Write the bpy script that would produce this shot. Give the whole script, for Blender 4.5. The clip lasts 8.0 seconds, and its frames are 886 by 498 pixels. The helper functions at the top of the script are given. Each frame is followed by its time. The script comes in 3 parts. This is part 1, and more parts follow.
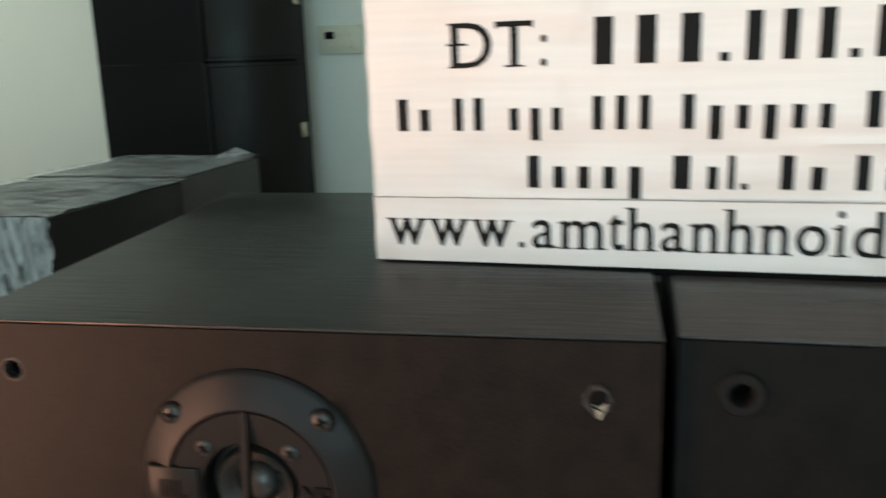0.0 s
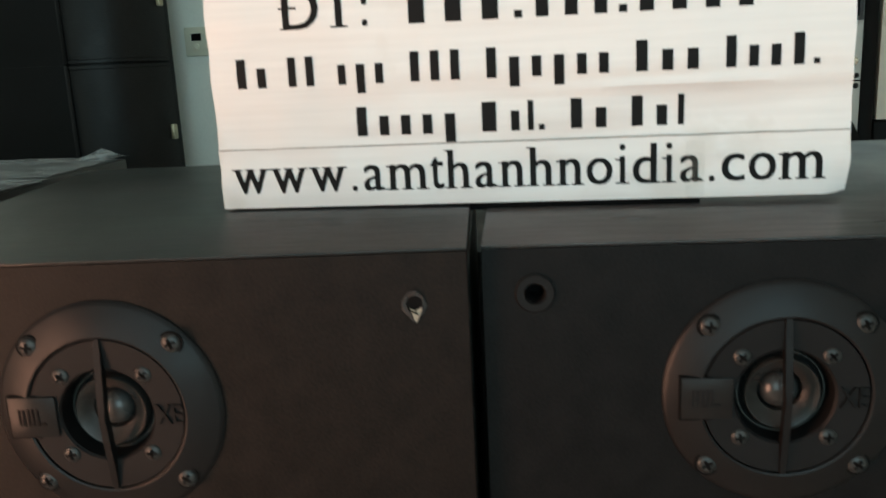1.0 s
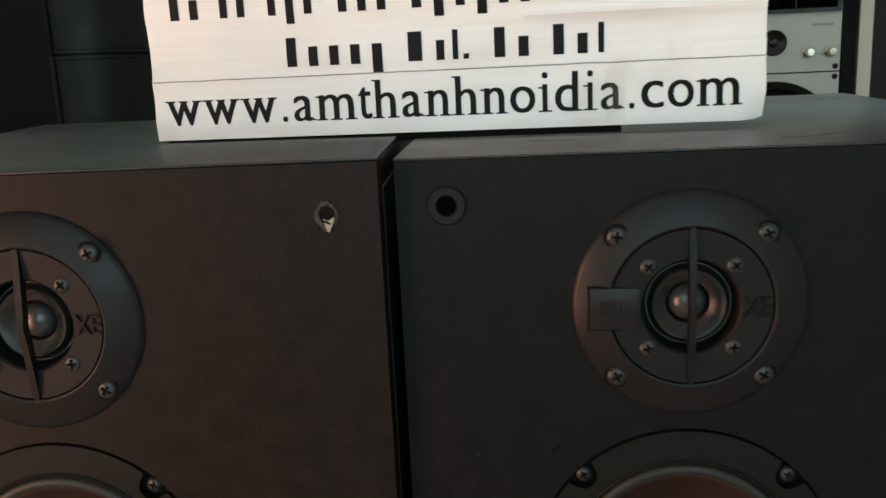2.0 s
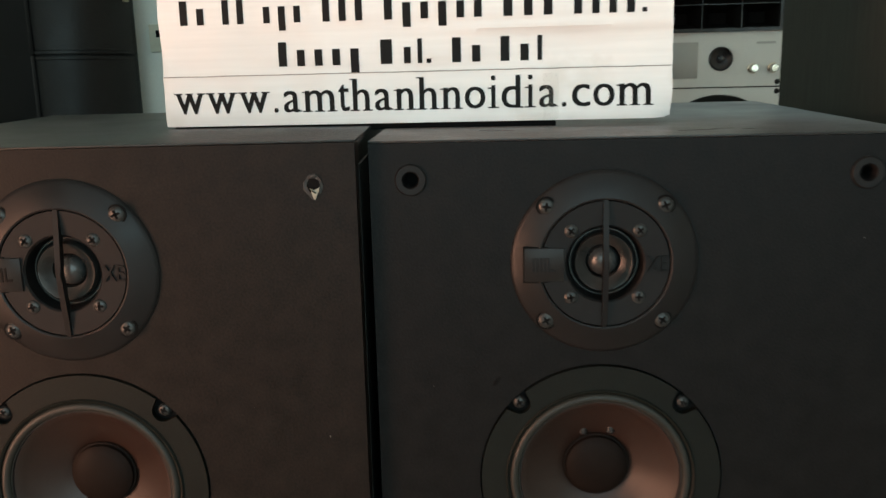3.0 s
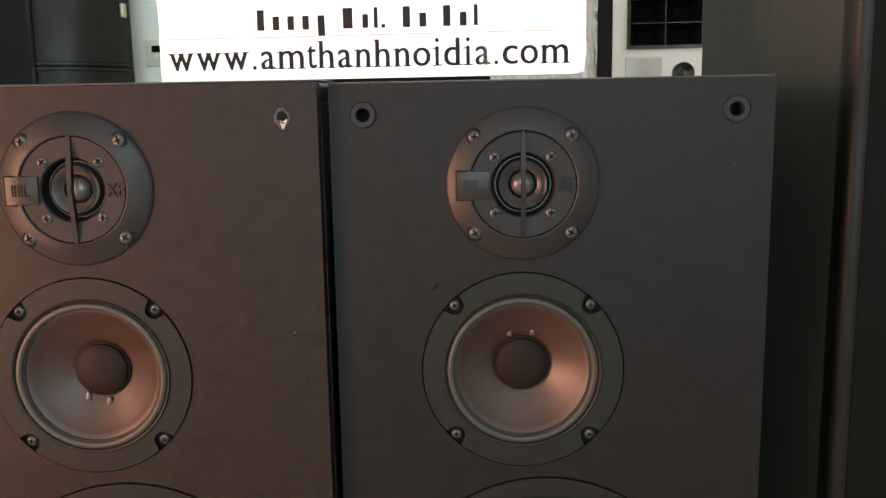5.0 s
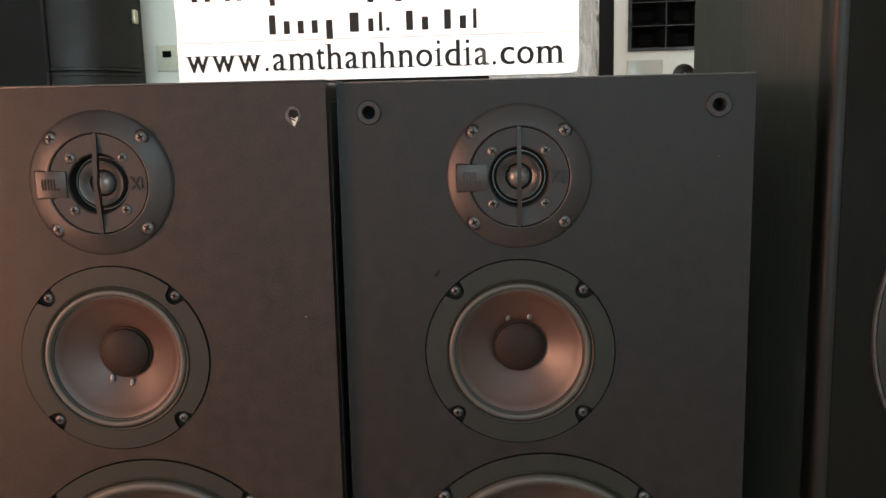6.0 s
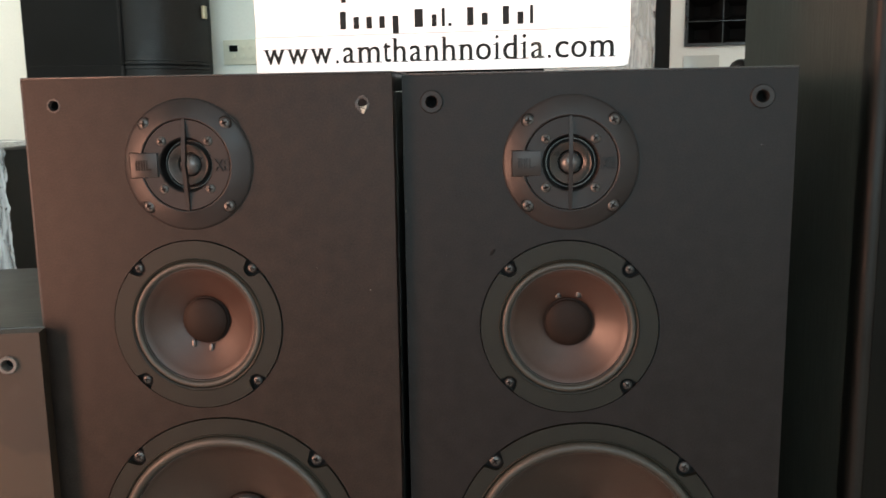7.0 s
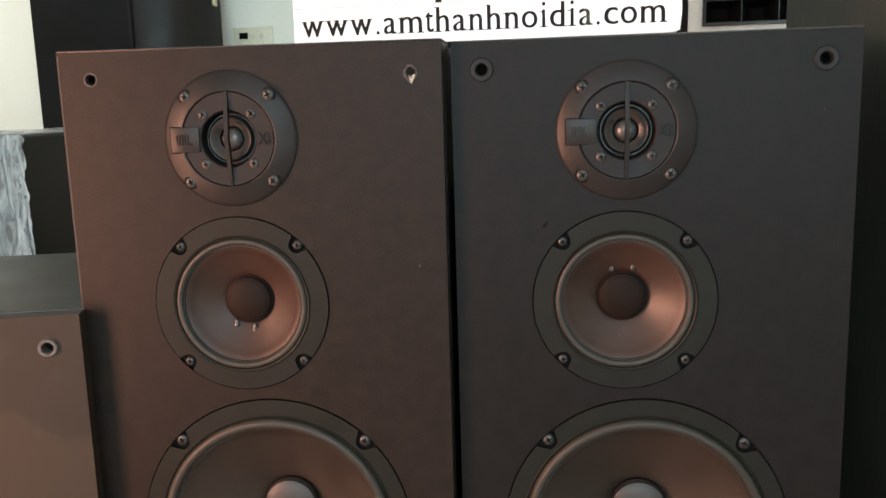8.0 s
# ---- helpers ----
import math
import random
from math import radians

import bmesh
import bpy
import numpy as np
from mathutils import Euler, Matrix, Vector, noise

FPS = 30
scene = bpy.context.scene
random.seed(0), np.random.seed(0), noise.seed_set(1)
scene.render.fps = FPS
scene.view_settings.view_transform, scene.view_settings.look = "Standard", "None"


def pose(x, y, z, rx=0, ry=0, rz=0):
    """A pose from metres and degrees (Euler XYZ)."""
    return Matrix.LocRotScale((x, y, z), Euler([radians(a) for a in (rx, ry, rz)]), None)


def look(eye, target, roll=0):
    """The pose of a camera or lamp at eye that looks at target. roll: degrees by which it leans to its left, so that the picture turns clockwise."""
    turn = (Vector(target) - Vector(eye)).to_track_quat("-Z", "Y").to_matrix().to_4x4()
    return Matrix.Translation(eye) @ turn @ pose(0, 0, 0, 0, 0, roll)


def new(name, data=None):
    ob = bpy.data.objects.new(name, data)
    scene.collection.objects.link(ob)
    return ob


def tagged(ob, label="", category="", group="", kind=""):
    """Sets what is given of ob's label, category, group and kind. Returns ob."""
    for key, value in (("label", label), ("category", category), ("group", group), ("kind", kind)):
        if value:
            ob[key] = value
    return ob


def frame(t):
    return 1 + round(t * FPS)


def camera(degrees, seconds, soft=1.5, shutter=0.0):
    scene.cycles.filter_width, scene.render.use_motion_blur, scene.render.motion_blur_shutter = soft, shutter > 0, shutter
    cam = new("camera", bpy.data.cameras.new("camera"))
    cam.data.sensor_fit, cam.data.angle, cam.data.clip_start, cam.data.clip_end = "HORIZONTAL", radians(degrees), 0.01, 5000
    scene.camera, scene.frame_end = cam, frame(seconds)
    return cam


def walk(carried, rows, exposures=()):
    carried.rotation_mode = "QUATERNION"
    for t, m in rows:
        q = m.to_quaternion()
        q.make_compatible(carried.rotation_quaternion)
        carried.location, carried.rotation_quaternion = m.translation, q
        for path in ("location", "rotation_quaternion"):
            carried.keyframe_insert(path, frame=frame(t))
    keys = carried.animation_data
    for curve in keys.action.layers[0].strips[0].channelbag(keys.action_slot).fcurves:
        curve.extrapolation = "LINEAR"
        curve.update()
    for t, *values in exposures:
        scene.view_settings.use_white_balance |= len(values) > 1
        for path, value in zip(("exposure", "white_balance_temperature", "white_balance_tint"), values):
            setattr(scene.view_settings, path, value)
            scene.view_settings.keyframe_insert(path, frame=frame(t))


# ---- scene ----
cam = camera(55.6, 8.0, shutter=0.6)
PATH = [
    (0, (-0.004, -0.332, 1.059), (-0.527, 1.545, 0.608), -1.9),
    (0.3, (0.012, -0.352, 1.052), (-0.369, 1.561, 0.61), -2.1),
    (0.5, (0.015, -0.374, 1.056), (-0.287, 1.55, 0.601), -2.2),
    (1, (0.034, -0.381, 1.033), (-0.23, 1.551, 0.591), -2.8),
    (1.5, (0.056, -0.369, 1.0), (-0.205, 1.561, 0.548), -2.8),
    (1.7, (0.065, -0.375, 0.989), (-0.207, 1.561, 0.566), -2.8),
    (2.8, (0.087, -0.467, 0.987), (-0.119, 1.478, 0.571), -1.6),
    (3, (0.089, -0.489, 0.983), (-0.098, 1.462, 0.584), -1.4),
    (3.5, (0.091, -0.527, 0.957), (-0.056, 1.437, 0.604), -1.1),
    (4, (0.094, -0.554, 0.939), (-0.053, 1.411, 0.6), -0.8),
    (4.5, (0.115, -0.577, 0.931), (-0.046, 1.389, 0.602), -0.9),
    (6, (0.138, -0.639, 0.92), (-0.047, 1.329, 0.611), -1.3),
    (6.5, (0.141, -0.663, 0.922), (-0.101, 1.297, 0.607), -1.2),
    (7, (0.141, -0.69, 0.915), (-0.169, 1.26, 0.598), -0.9),
    (7.5, (0.127, -0.688, 0.909), (-0.218, 1.255, 0.584), -1.3),
    (8, (0.098, -0.679, 0.898), (-0.215, 1.267, 0.562), -1.7),
]
EXPOSURES = [(0.0, -0.16, 5800, -6), (0.5, -0.20, 5820, -8), (1.0, -0.27, 5850, -7), (1.5, -0.31, 5880, -5), (3.0, -0.10, 6080, -4), (3.5, 0.08, 6250, 1),
             (4.0, 0.65, 6450, 8), (4.5, 0.97, 6450, 8), (8.0, 0.91, 6300, 8)]
walk(cam, [(t, look(eye, target, roll)) for t, eye, target, roll in PATH], EXPOSURES)

# ---- world and light ----
world = bpy.data.worlds.new("sky")
scene.world = world
world.use_nodes = True
wn = world.node_tree.nodes
sky = wn.new("ShaderNodeTexSky")
sky.sky_type, sky.sun_disc = "NISHITA", False
sky.sun_elevation, sky.sun_rotation = radians(25), radians(120)
world.node_tree.links.new(sky.outputs[0], wn["Background"].inputs[0])
wn["Background"].inputs[1].default_value = 0.08


def area(name, m, sx, sy, watts, colour):
    d = bpy.data.lights.new(name, "AREA")
    d.shape, d.size, d.size_y, d.energy, d.color = "RECTANGLE", sx, sy, watts, colour
    ob = new(name, d)
    ob.matrix_world = m
    return ob


# assumed daylight from behind the camera, and assumed low warm light from the left
area("assumed_front_light", look((0.5, -2.56, 1.45), (0.5, 0, 1.45)), 2.4, 1.7, 40, (0.79, 1.0, 1.06))
# Warm light comes from the left; the opening that holds it is made up.
area("warm_left_lamp", look((-0.87, -0.74, 0.80), (0, -0.74, 0.80)), 0.44, 0.78, 24, (1.0, 0.45, 0.29))
# Added fill for the far left of the back wall; no source is known there.
area("west_wall_fill", look((-2.56, 0.75, 1.60), (0, 0.75, 1.60)), 1.3, 1.2, 15, (1.0, 0.98, 0.90))

# ---- materials ----


def surface(name, colour, rough=0.5, metal=0.0, vary=0.25, fine=600.0, broad=9.0, bump=0.15, stretch=(1, 1, 1), spec=0.5,
            stain=None, coat=0.0, rvary=0.12, share=1.0):
    """Base colour varied at two scales, with uneven gloss and fine relief. Sizes per metre."""
    m = bpy.data.materials.new(name)
    m.use_nodes = True
    n, l = m.node_tree.nodes, m.node_tree.links
    b = n["Principled BSDF"]
    co = n.new("ShaderNodeTexCoord")
    mp = n.new("ShaderNodeMapping")
    mp.inputs["Scale"].default_value = stretch
    l.new(co.outputs["Object"], mp.inputs[0])
    a, c = n.new("ShaderNodeTexNoise"), n.new("ShaderNodeTexNoise")
    a.inputs["Scale"].default_value, a.inputs["Detail"].default_value = fine, 4
    c.inputs["Scale"].default_value, c.inputs["Detail"].default_value = broad, 5
    l.new(mp.outputs[0], a.inputs[0])
    l.new(co.outputs["Object"], c.inputs[0])
    mix = n.new("ShaderNodeMath")
    mix.operation, mix.inputs[1].default_value = "MULTIPLY_ADD", share
    l.new(c.outputs[0], mix.inputs[0])
    l.new(a.outputs[0], mix.inputs[2])
    ramp = n.new("ShaderNodeMapRange")
    ramp.inputs[1].default_value, ramp.inputs[2].default_value = 0.15 + 0.5 * share, 0.85 + 0.5 * share
    ramp.inputs[3].default_value, ramp.inputs[4].default_value = 1 - vary, 1 + vary
    l.new(mix.outputs[0], ramp.inputs[0])
    tint = n.new("ShaderNodeVectorMath")
    tint.operation = "SCALE"
    tint.inputs[0].default_value = colour
    l.new(ramp.outputs[0], tint.inputs["Scale"])
    out = tint.outputs[0]
    if stain:
        s = n.new("ShaderNodeTexNoise")
        s.inputs["Scale"].default_value, s.inputs["Detail"].default_value = stain[1], 6
        l.new(co.outputs["Object"], s.inputs[0])
        sr = n.new("ShaderNodeMapRange")
        sr.inputs[1].default_value, sr.inputs[2].default_value = stain[2], stain[2] + 0.08
        l.new(s.outputs[0], sr.inputs[0])
        sm = n.new("ShaderNodeMix")
        sm.data_type = "RGBA"
        l.new(sr.outputs[0], sm.inputs[0])
        l.new(out, sm.inputs[6])
        sm.inputs[7].default_value = (*stain[0], 1)
        out = sm.outputs[2]
    l.new(out, b.inputs["Base Color"])
    rr = n.new("ShaderNodeMapRange")
    rr.inputs[1].default_value, rr.inputs[2].default_value = 0.3, 0.7
    rr.inputs[3].default_value, rr.inputs[4].default_value = max(rough - rvary, 0.03), min(rough + rvary, 1)
    l.new(c.outputs[0], rr.inputs[0])
    l.new(rr.outputs[0], b.inputs["Roughness"])
    b.inputs["Metallic"].default_value = metal
    b.inputs["Specular IOR Level"].default_value = spec
    b.inputs["Coat Weight"].default_value = coat
    bp = n.new("ShaderNodeBump")
    bp.inputs["Strength"].default_value, bp.inputs["Distance"].default_value = bump, 0.001
    l.new(a.outputs[0], bp.inputs["Height"])
    l.new(bp.outputs[0], b.inputs["Normal"])
    return m


ASH = surface("black_ash_veneer", (0.0095, 0.0099, 0.0092), 0.39, fine=190, stretch=(0.15, 1.6, 1.6), vary=0.8, bump=0.60, broad=6, spec=0.38)
# Paler base than the other top, with sheen added that grows at grazing views.
ASH_PALER = surface("paler_black_ash_veneer", (0.0135, 0.0140, 0.0132), 0.39, fine=190, stretch=(0.15, 1.6, 1.6), vary=0.8, bump=0.40, broad=14, spec=0.42)
ASH_PALER.node_tree.nodes["Principled BSDF"].inputs["Sheen Weight"].default_value = 0.16
ASH_PALER.node_tree.nodes["Principled BSDF"].inputs["Sheen Roughness"].default_value = 0.35
ASH_SIDE = surface("dark_veneer_upright_grain", (0.0255, 0.0258, 0.0208), 0.55, fine=240, stretch=(1.6, 1.6, 0.08), vary=0.35, bump=0.3, broad=5, spec=0.12)
BAFFLE = surface("vinyl_baffle", (0.0086, 0.0063, 0.0050), 0.48, fine=700, broad=75, vary=0.9, bump=0.14, stain=((0.0104, 0.0080, 0.0070), 30, 0.66), spec=0.12, rvary=0.03, share=0.55)
BAFFLE_GREY = surface("charcoal_vinyl_baffle", (0.0046, 0.0043, 0.0043), 0.48, fine=700, broad=75, vary=0.9, bump=0.14, stain=((0.0068, 0.0067, 0.0069), 30, 0.66), spec=0.12, rvary=0.03, share=0.55)
BAFFLE_OLD = surface("dusty_vinyl_baffle", (0.0145, 0.0106, 0.0070), 0.6, fine=1200, broad=8, vary=0.22, bump=0.25, stain=((0.022, 0.0176, 0.0138), 16, 0.58), spec=0.25)
PLASTIC = surface("moulded_black_plastic", (0.0074, 0.0070, 0.0070), 0.42, fine=1800, vary=0.15, bump=0.10, broad=30, spec=0.2)
PLASTIC_IN = surface("smooth_black_plastic", (0.0066, 0.0062, 0.0062), 0.50, fine=1800, vary=0.15, bump=0.08, broad=30, spec=0.16)
BADGE = surface("badge_plate", (0.0125, 0.0112, 0.0104), 0.38, fine=1800, vary=0.1, bump=0.05, broad=40, spec=0.16)
DARK = surface("deep_black", (0.004, 0.004, 0.004), 0.8, vary=0.2, bump=0.05, spec=0.08)
FRAME = surface("driver_frame_plastic", (0.0040, 0.0049, 0.0035), 0.55, fine=900, vary=0.35, bump=0.15, broad=35, spec=0.16, rvary=0.05)
RUBBER = surface("rubber_surround", (0.0130, 0.0134, 0.0106), 0.52, fine=900, vary=0.15, bump=0.06, broad=20, spec=0.34)
CONE = surface("smoked_cone", (0.0175, 0.0078, 0.0050), 0.45, fine=500, vary=0.18, bump=0.06, broad=22, spec=0.38, rvary=0.05)
CONE_BIG = surface("woofer_cone", (0.0180, 0.0130, 0.0098), 0.40, fine=400, vary=0.2, bump=0.10, broad=16, spec=0.4)
CAP = surface("dust_cap", (0.0062, 0.0036, 0.0025), 0.6, fine=800, vary=0.22, bump=0.08, broad=30, spec=0.09)
DOME = surface("tweeter_dome", (0.025, 0.027, 0.027), 0.30, fine=900, vary=0.12, bump=0.04, broad=40)
STEEL = surface("blackened_screw_steel", (0.031, 0.032, 0.031), 0.40, metal=0.5, fine=2500, vary=0.35, bump=0.1, broad=200)
CHIP = surface("broken_white_plastic", (0.26, 0.245, 0.195), 0.5, vary=0.25, fine=900, bump=0.3, broad=120)
CHIP_DULL = surface("pale_dust_speck", (0.075, 0.07, 0.065), 0.7, vary=0.3, fine=900, bump=0.1, broad=120)
SOCKET = surface("worn_grey_socket", (0.075, 0.070, 0.064), 0.4, metal=0.3, vary=0.3, fine=900, bump=0.1, broad=120)
SOCKET_DULL = surface("chipped_board", (0.020, 0.0165, 0.0145), 0.6, vary=0.5, fine=500, bump=0.5, broad=120)
FRONT_DARK = surface("dark_front_panel", (0.0023, 0.0025, 0.0019), 0.60, fine=300, stretch=(1.6, 1.6, 0.08), vary=0.3, bump=0.2, broad=9, spec=0.05)
FRONT_EDGE = surface("dark_rounded_edge", (0.0040, 0.0036, 0.0028), 0.42, fine=300, stretch=(1.6, 1.6, 0.08), vary=0.35, bump=0.15, broad=9, spec=0.14)
TORN = surface("torn_board_edge", (0.0105, 0.0082, 0.0066), 0.55, vary=0.5, fine=700, bump=0.4, broad=160)
DULL_CAB = surface("dull_brown_black_cabinet", (0.0165, 0.0150, 0.0130), 0.55, fine=600, vary=0.3, bump=0.3, broad=9, spec=0.15)
GREY_CAB = surface("scuffed_grey_cabinet", (0.066, 0.064, 0.059), 0.55, fine=600, vary=0.3, bump=0.3, broad=9, spec=0.2)
# Darker than the faceplate: the relief's shade is put into the letters' colour.
EMBOSS_SHADE = surface("shaded_emboss_plastic", (0.0024, 0.0022, 0.0021), 0.50, fine=1500, vary=0.4, bump=0.10, broad=180, spec=0.16)
PRINT_DARK = surface("worn_dark_print", (0.0040, 0.0036, 0.0034), 0.6, fine=1500, vary=0.5, bump=0.05, broad=300, spec=0.08)
HORN_RING = surface("satin_flare_plastic", (0.0200, 0.0185, 0.0168), 0.34, fine=1500, vary=0.2, bump=0.05, broad=60, spec=0.32)
CAP_BIG = surface("pale_woofer_cap", (0.019, 0.0205, 0.0200), 0.42, fine=600, vary=0.2, bump=0.05, broad=30, spec=0.4)
THROAT = surface("satin_throat_ring", (0.030, 0.032, 0.029), 0.40, metal=0.3, vary=0.2, fine=900, bump=0.06, broad=90)
GLOSS = surface("glossy_tab", (0.010, 0.0095, 0.0095), 0.34, vary=0.2, bump=0.05, coat=0.08)
PAPER = surface("white_paper", (0.75, 0.735, 0.72), 0.40, fine=160, stretch=(0.08, 1, 1.8), vary=0.06, bump=0.10, broad=11, coat=0.25, stain=((0.69, 0.665, 0.635), 16, 0.58))
INK = surface("black_ink", (0.008, 0.008, 0.008), 0.6, vary=0.2, bump=0.02, spec=0.12)
WALL = surface("painted_wall", (0.82, 0.86, 0.80), 0.6, fine=180, vary=0.04, bump=0.10, broad=2.5)
WALL_CREAM = surface("cream_painted_wall", (0.75, 0.72, 0.64), 0.6, fine=180, vary=0.05, bump=0.12, broad=3)


def tide_mark(m, level, pale):
    """A paler dusty field below an uneven tide line at the given height."""
    n, l = m.node_tree.nodes, m.node_tree.links
    b = n["Principled BSDF"]
    src = b.inputs["Base Color"].links[0].from_socket
    co, sep = n.new("ShaderNodeTexCoord"), n.new("ShaderNodeSeparateXYZ")
    wob = n.new("ShaderNodeTexNoise")
    wob.inputs["Scale"].default_value, wob.inputs["Detail"].default_value = 13, 5
    l.new(co.outputs["Object"], sep.inputs[0])
    l.new(co.outputs["Object"], wob.inputs[0])
    up = n.new("ShaderNodeMath")
    up.operation, up.inputs[1].default_value = "MULTIPLY_ADD", 0.13
    l.new(wob.outputs[0], up.inputs[0])
    l.new(sep.outputs[2], up.inputs[2])
    edge = n.new("ShaderNodeMapRange")
    edge.inputs[1].default_value, edge.inputs[2].default_value = level + 0.065 + 0.004, level + 0.065 - 0.004
    l.new(up.outputs[0], edge.inputs[0])
    mix = n.new("ShaderNodeMix")
    mix.data_type, mix.blend_type = "RGBA", "MULTIPLY"
    l.new(edge.outputs[0], mix.inputs[0])
    l.new(src, mix.inputs[6])
    mix.inputs[7].default_value = (*pale, 1)
    l.new(mix.outputs[2], b.inputs["Base Color"])


tide_mark(BAFFLE_OLD, 0.640, (1.45, 1.45, 1.42))
FLOOR = surface("floor_tile", (0.42, 0.38, 0.33), 0.3, fine=90, vary=0.12, bump=0.05, broad=3)
CEILING = surface("ceiling_paint", (0.78, 0.78, 0.76), 0.7, fine=150, vary=0.04, bump=0.08, broad=2)
PA = surface("textured_black_cabinet", (0.0055, 0.0055, 0.0055), 0.45, fine=700, vary=0.25, bump=0.35, broad=8, spec=0.12)
GRILLE = surface("ribbed_black_grille", (0.0068, 0.0066, 0.0064), 0.5, fine=420, stretch=(0.2, 0.2, 1.0), vary=0.5, bump=0.6, broad=8, spec=0.3)
BRASS = surface("aged_catch_metal", (0.45, 0.40, 0.28), 0.4, metal=0.7, fine=900, vary=0.25, bump=0.1, broad=60)
SILVER = surface("pale_silver_panel", (0.62, 0.64, 0.61), 0.45, metal=0.15, fine=700, stretch=(0.2, 1, 1), vary=0.05, bump=0.05, broad=4)
PLATE = surface("grey_label_plate", (0.36, 0.37, 0.35), 0.42, metal=0.3, fine=900, vary=0.08, bump=0.04, broad=20)
CHROME = surface("knob_metal", (0.78, 0.74, 0.64), 0.18, metal=1.0, fine=900, vary=0.08, bump=0.03, broad=60)
HORN = surface("horn_black", (0.010, 0.010, 0.011), 0.34, fine=500, vary=0.3, bump=0.1, broad=12)
SWITCH = surface("ivory_switch_plastic", (0.70, 0.70, 0.57), 0.35, fine=700, vary=0.04, bump=0.03, broad=20)
WHITE_BOARD = surface("cream_board", (0.80, 0.79, 0.70), 0.5, fine=300, vary=0.05, bump=0.05, broad=5)


def film_material(name, stretch, lo, hi, relief):
    m = bpy.data.materials.new(name)
    m.use_nodes = True
    n, l = m.node_tree.nodes, m.node_tree.links
    b = n["Principled BSDF"]
    b.inputs["Base Color"].default_value = (0.66, 0.69, 0.70, 1)
    b.inputs["Roughness"].default_value = 0.24
    co = n.new("ShaderNodeTexCoord")
    a = n.new("ShaderNodeTexNoise")
    a.inputs["Scale"].default_value, a.inputs["Detail"].default_value, a.inputs["Distortion"].default_value = 38, 6, 1.2
    mp = n.new("ShaderNodeMapping")
    mp.inputs["Scale"].default_value = stretch
    l.new(co.outputs["Object"], mp.inputs[0])
    l.new(mp.outputs[0], a.inputs[0])
    r = n.new("ShaderNodeMapRange")
    r.inputs[1].default_value, r.inputs[2].default_value, r.inputs[3].default_value, r.inputs[4].default_value = 0.34, 0.68, lo, hi
    l.new(a.outputs[0], r.inputs[0])
    l.new(r.outputs[0], b.inputs["Alpha"])
    bp = n.new("ShaderNodeBump")
    bp.inputs["Strength"].default_value, bp.inputs["Distance"].default_value = relief, 0.004
    l.new(a.outputs[0], bp.inputs["Height"])
    l.new(bp.outputs[0], b.inputs["Normal"])
    return m


FILM = film_material("hanging_film", (1.6, 1.6, 0.30), 0.12, 0.80, 0.9)
FILM_TOP = film_material("flat_film", (0.30, 0.9, 0.9), 0.10, 0.62, 0.45)
SEAM_SHADE = surface("seam_shade_grey", (0.24, 0.22, 0.20), 0.7, vary=0.5, fine=500, bump=0.1, broad=90)
TAPE = surface("yellowed_tape", (0.62, 0.58, 0.48), 0.3, vary=0.12, fine=300, bump=0.05, broad=60)
TAPE.node_tree.nodes["Principled BSDF"].inputs["Alpha"].default_value = 0.06

# ---- building blocks ----


def thing(name, label, category, m, group=""):
    ob = new(name)
    ob.empty_display_size = 0.05
    ob.matrix_world = m
    return tagged(ob, label, category, group)


def mesh_of(name, bm, *mats, smooth=True):
    me = bpy.data.meshes.new(name)
    bmesh.ops.recalc_face_normals(bm, faces=bm.faces)
    bm.to_mesh(me)
    bm.free()
    for mt in mats:
        me.materials.append(mt)
    if smooth:
        me.shade_smooth()
        me.set_sharp_from_angle(angle=radians(38))
    return me


def part(name, bm, material, parent, label="", at=None):
    """Links a bmesh, or a ready mesh, as one mesh object under a thing or a part."""
    me = bm if isinstance(bm, bpy.types.Mesh) else mesh_of(name, bm, material)
    ob = new(name, me)
    ob.parent = parent
    if at is not None:
        ob.matrix_basis = at
    return tagged(ob, label)


def box(x0, x1, y0, y1, z0, z1, bevel=0.0, seg=2, bm=None):
    made = bmesh.new()
    vs = [made.verts.new((x, y, z)) for x in (x0, x1) for y in (y0, y1) for z in (z0, z1)]
    for f in ((0, 1, 3, 2), (4, 6, 7, 5), (0, 4, 5, 1), (2, 3, 7, 6), (0, 2, 6, 4), (1, 5, 7, 3)):
        made.faces.new([vs[i] for i in f])
    bmesh.ops.recalc_face_normals(made, faces=made.faces)
    if bevel:
        bmesh.ops.bevel(made, geom=list(made.edges), offset=bevel, segments=seg, affect="EDGES", profile=0.5)
    if bm is None:
        return made
    me = bpy.data.meshes.new("scratch")
    made.to_mesh(me)
    made.free()
    bm.from_mesh(me)
    bpy.data.meshes.remove(me)
    return bm


def lathe(profile, cx=0.0, cz=0.0, steps=72, bm=None, closed=False):
    """Turns (radius, depth) pairs round an axis that runs along y through (cx, cz)."""
    bm = bm or bmesh.new()
    rings = []
    for r, y in profile:
        if r < 1e-6:
            rings.append([bm.verts.new((cx, y, cz))])
        else:
            rings.append([bm.verts.new((cx + r * math.cos(a), y, cz + r * math.sin(a)))
                          for a in (2 * math.pi * i / steps for i in range(steps))])
    pairs = list(zip(rings, rings[1:])) + ([(rings[-1], rings[0])] if closed else [])
    for p, q in pairs:
        for i in range(steps):
            j = (i + 1) % steps
            f = [p[i % len(p)], p[j % len(p)], q[j % len(q)], q[i % len(q)]]
            f = [v for k, v in enumerate(f) if v not in f[:k]]
            if len(f) > 2:
                bm.faces.new(f)
    return bm


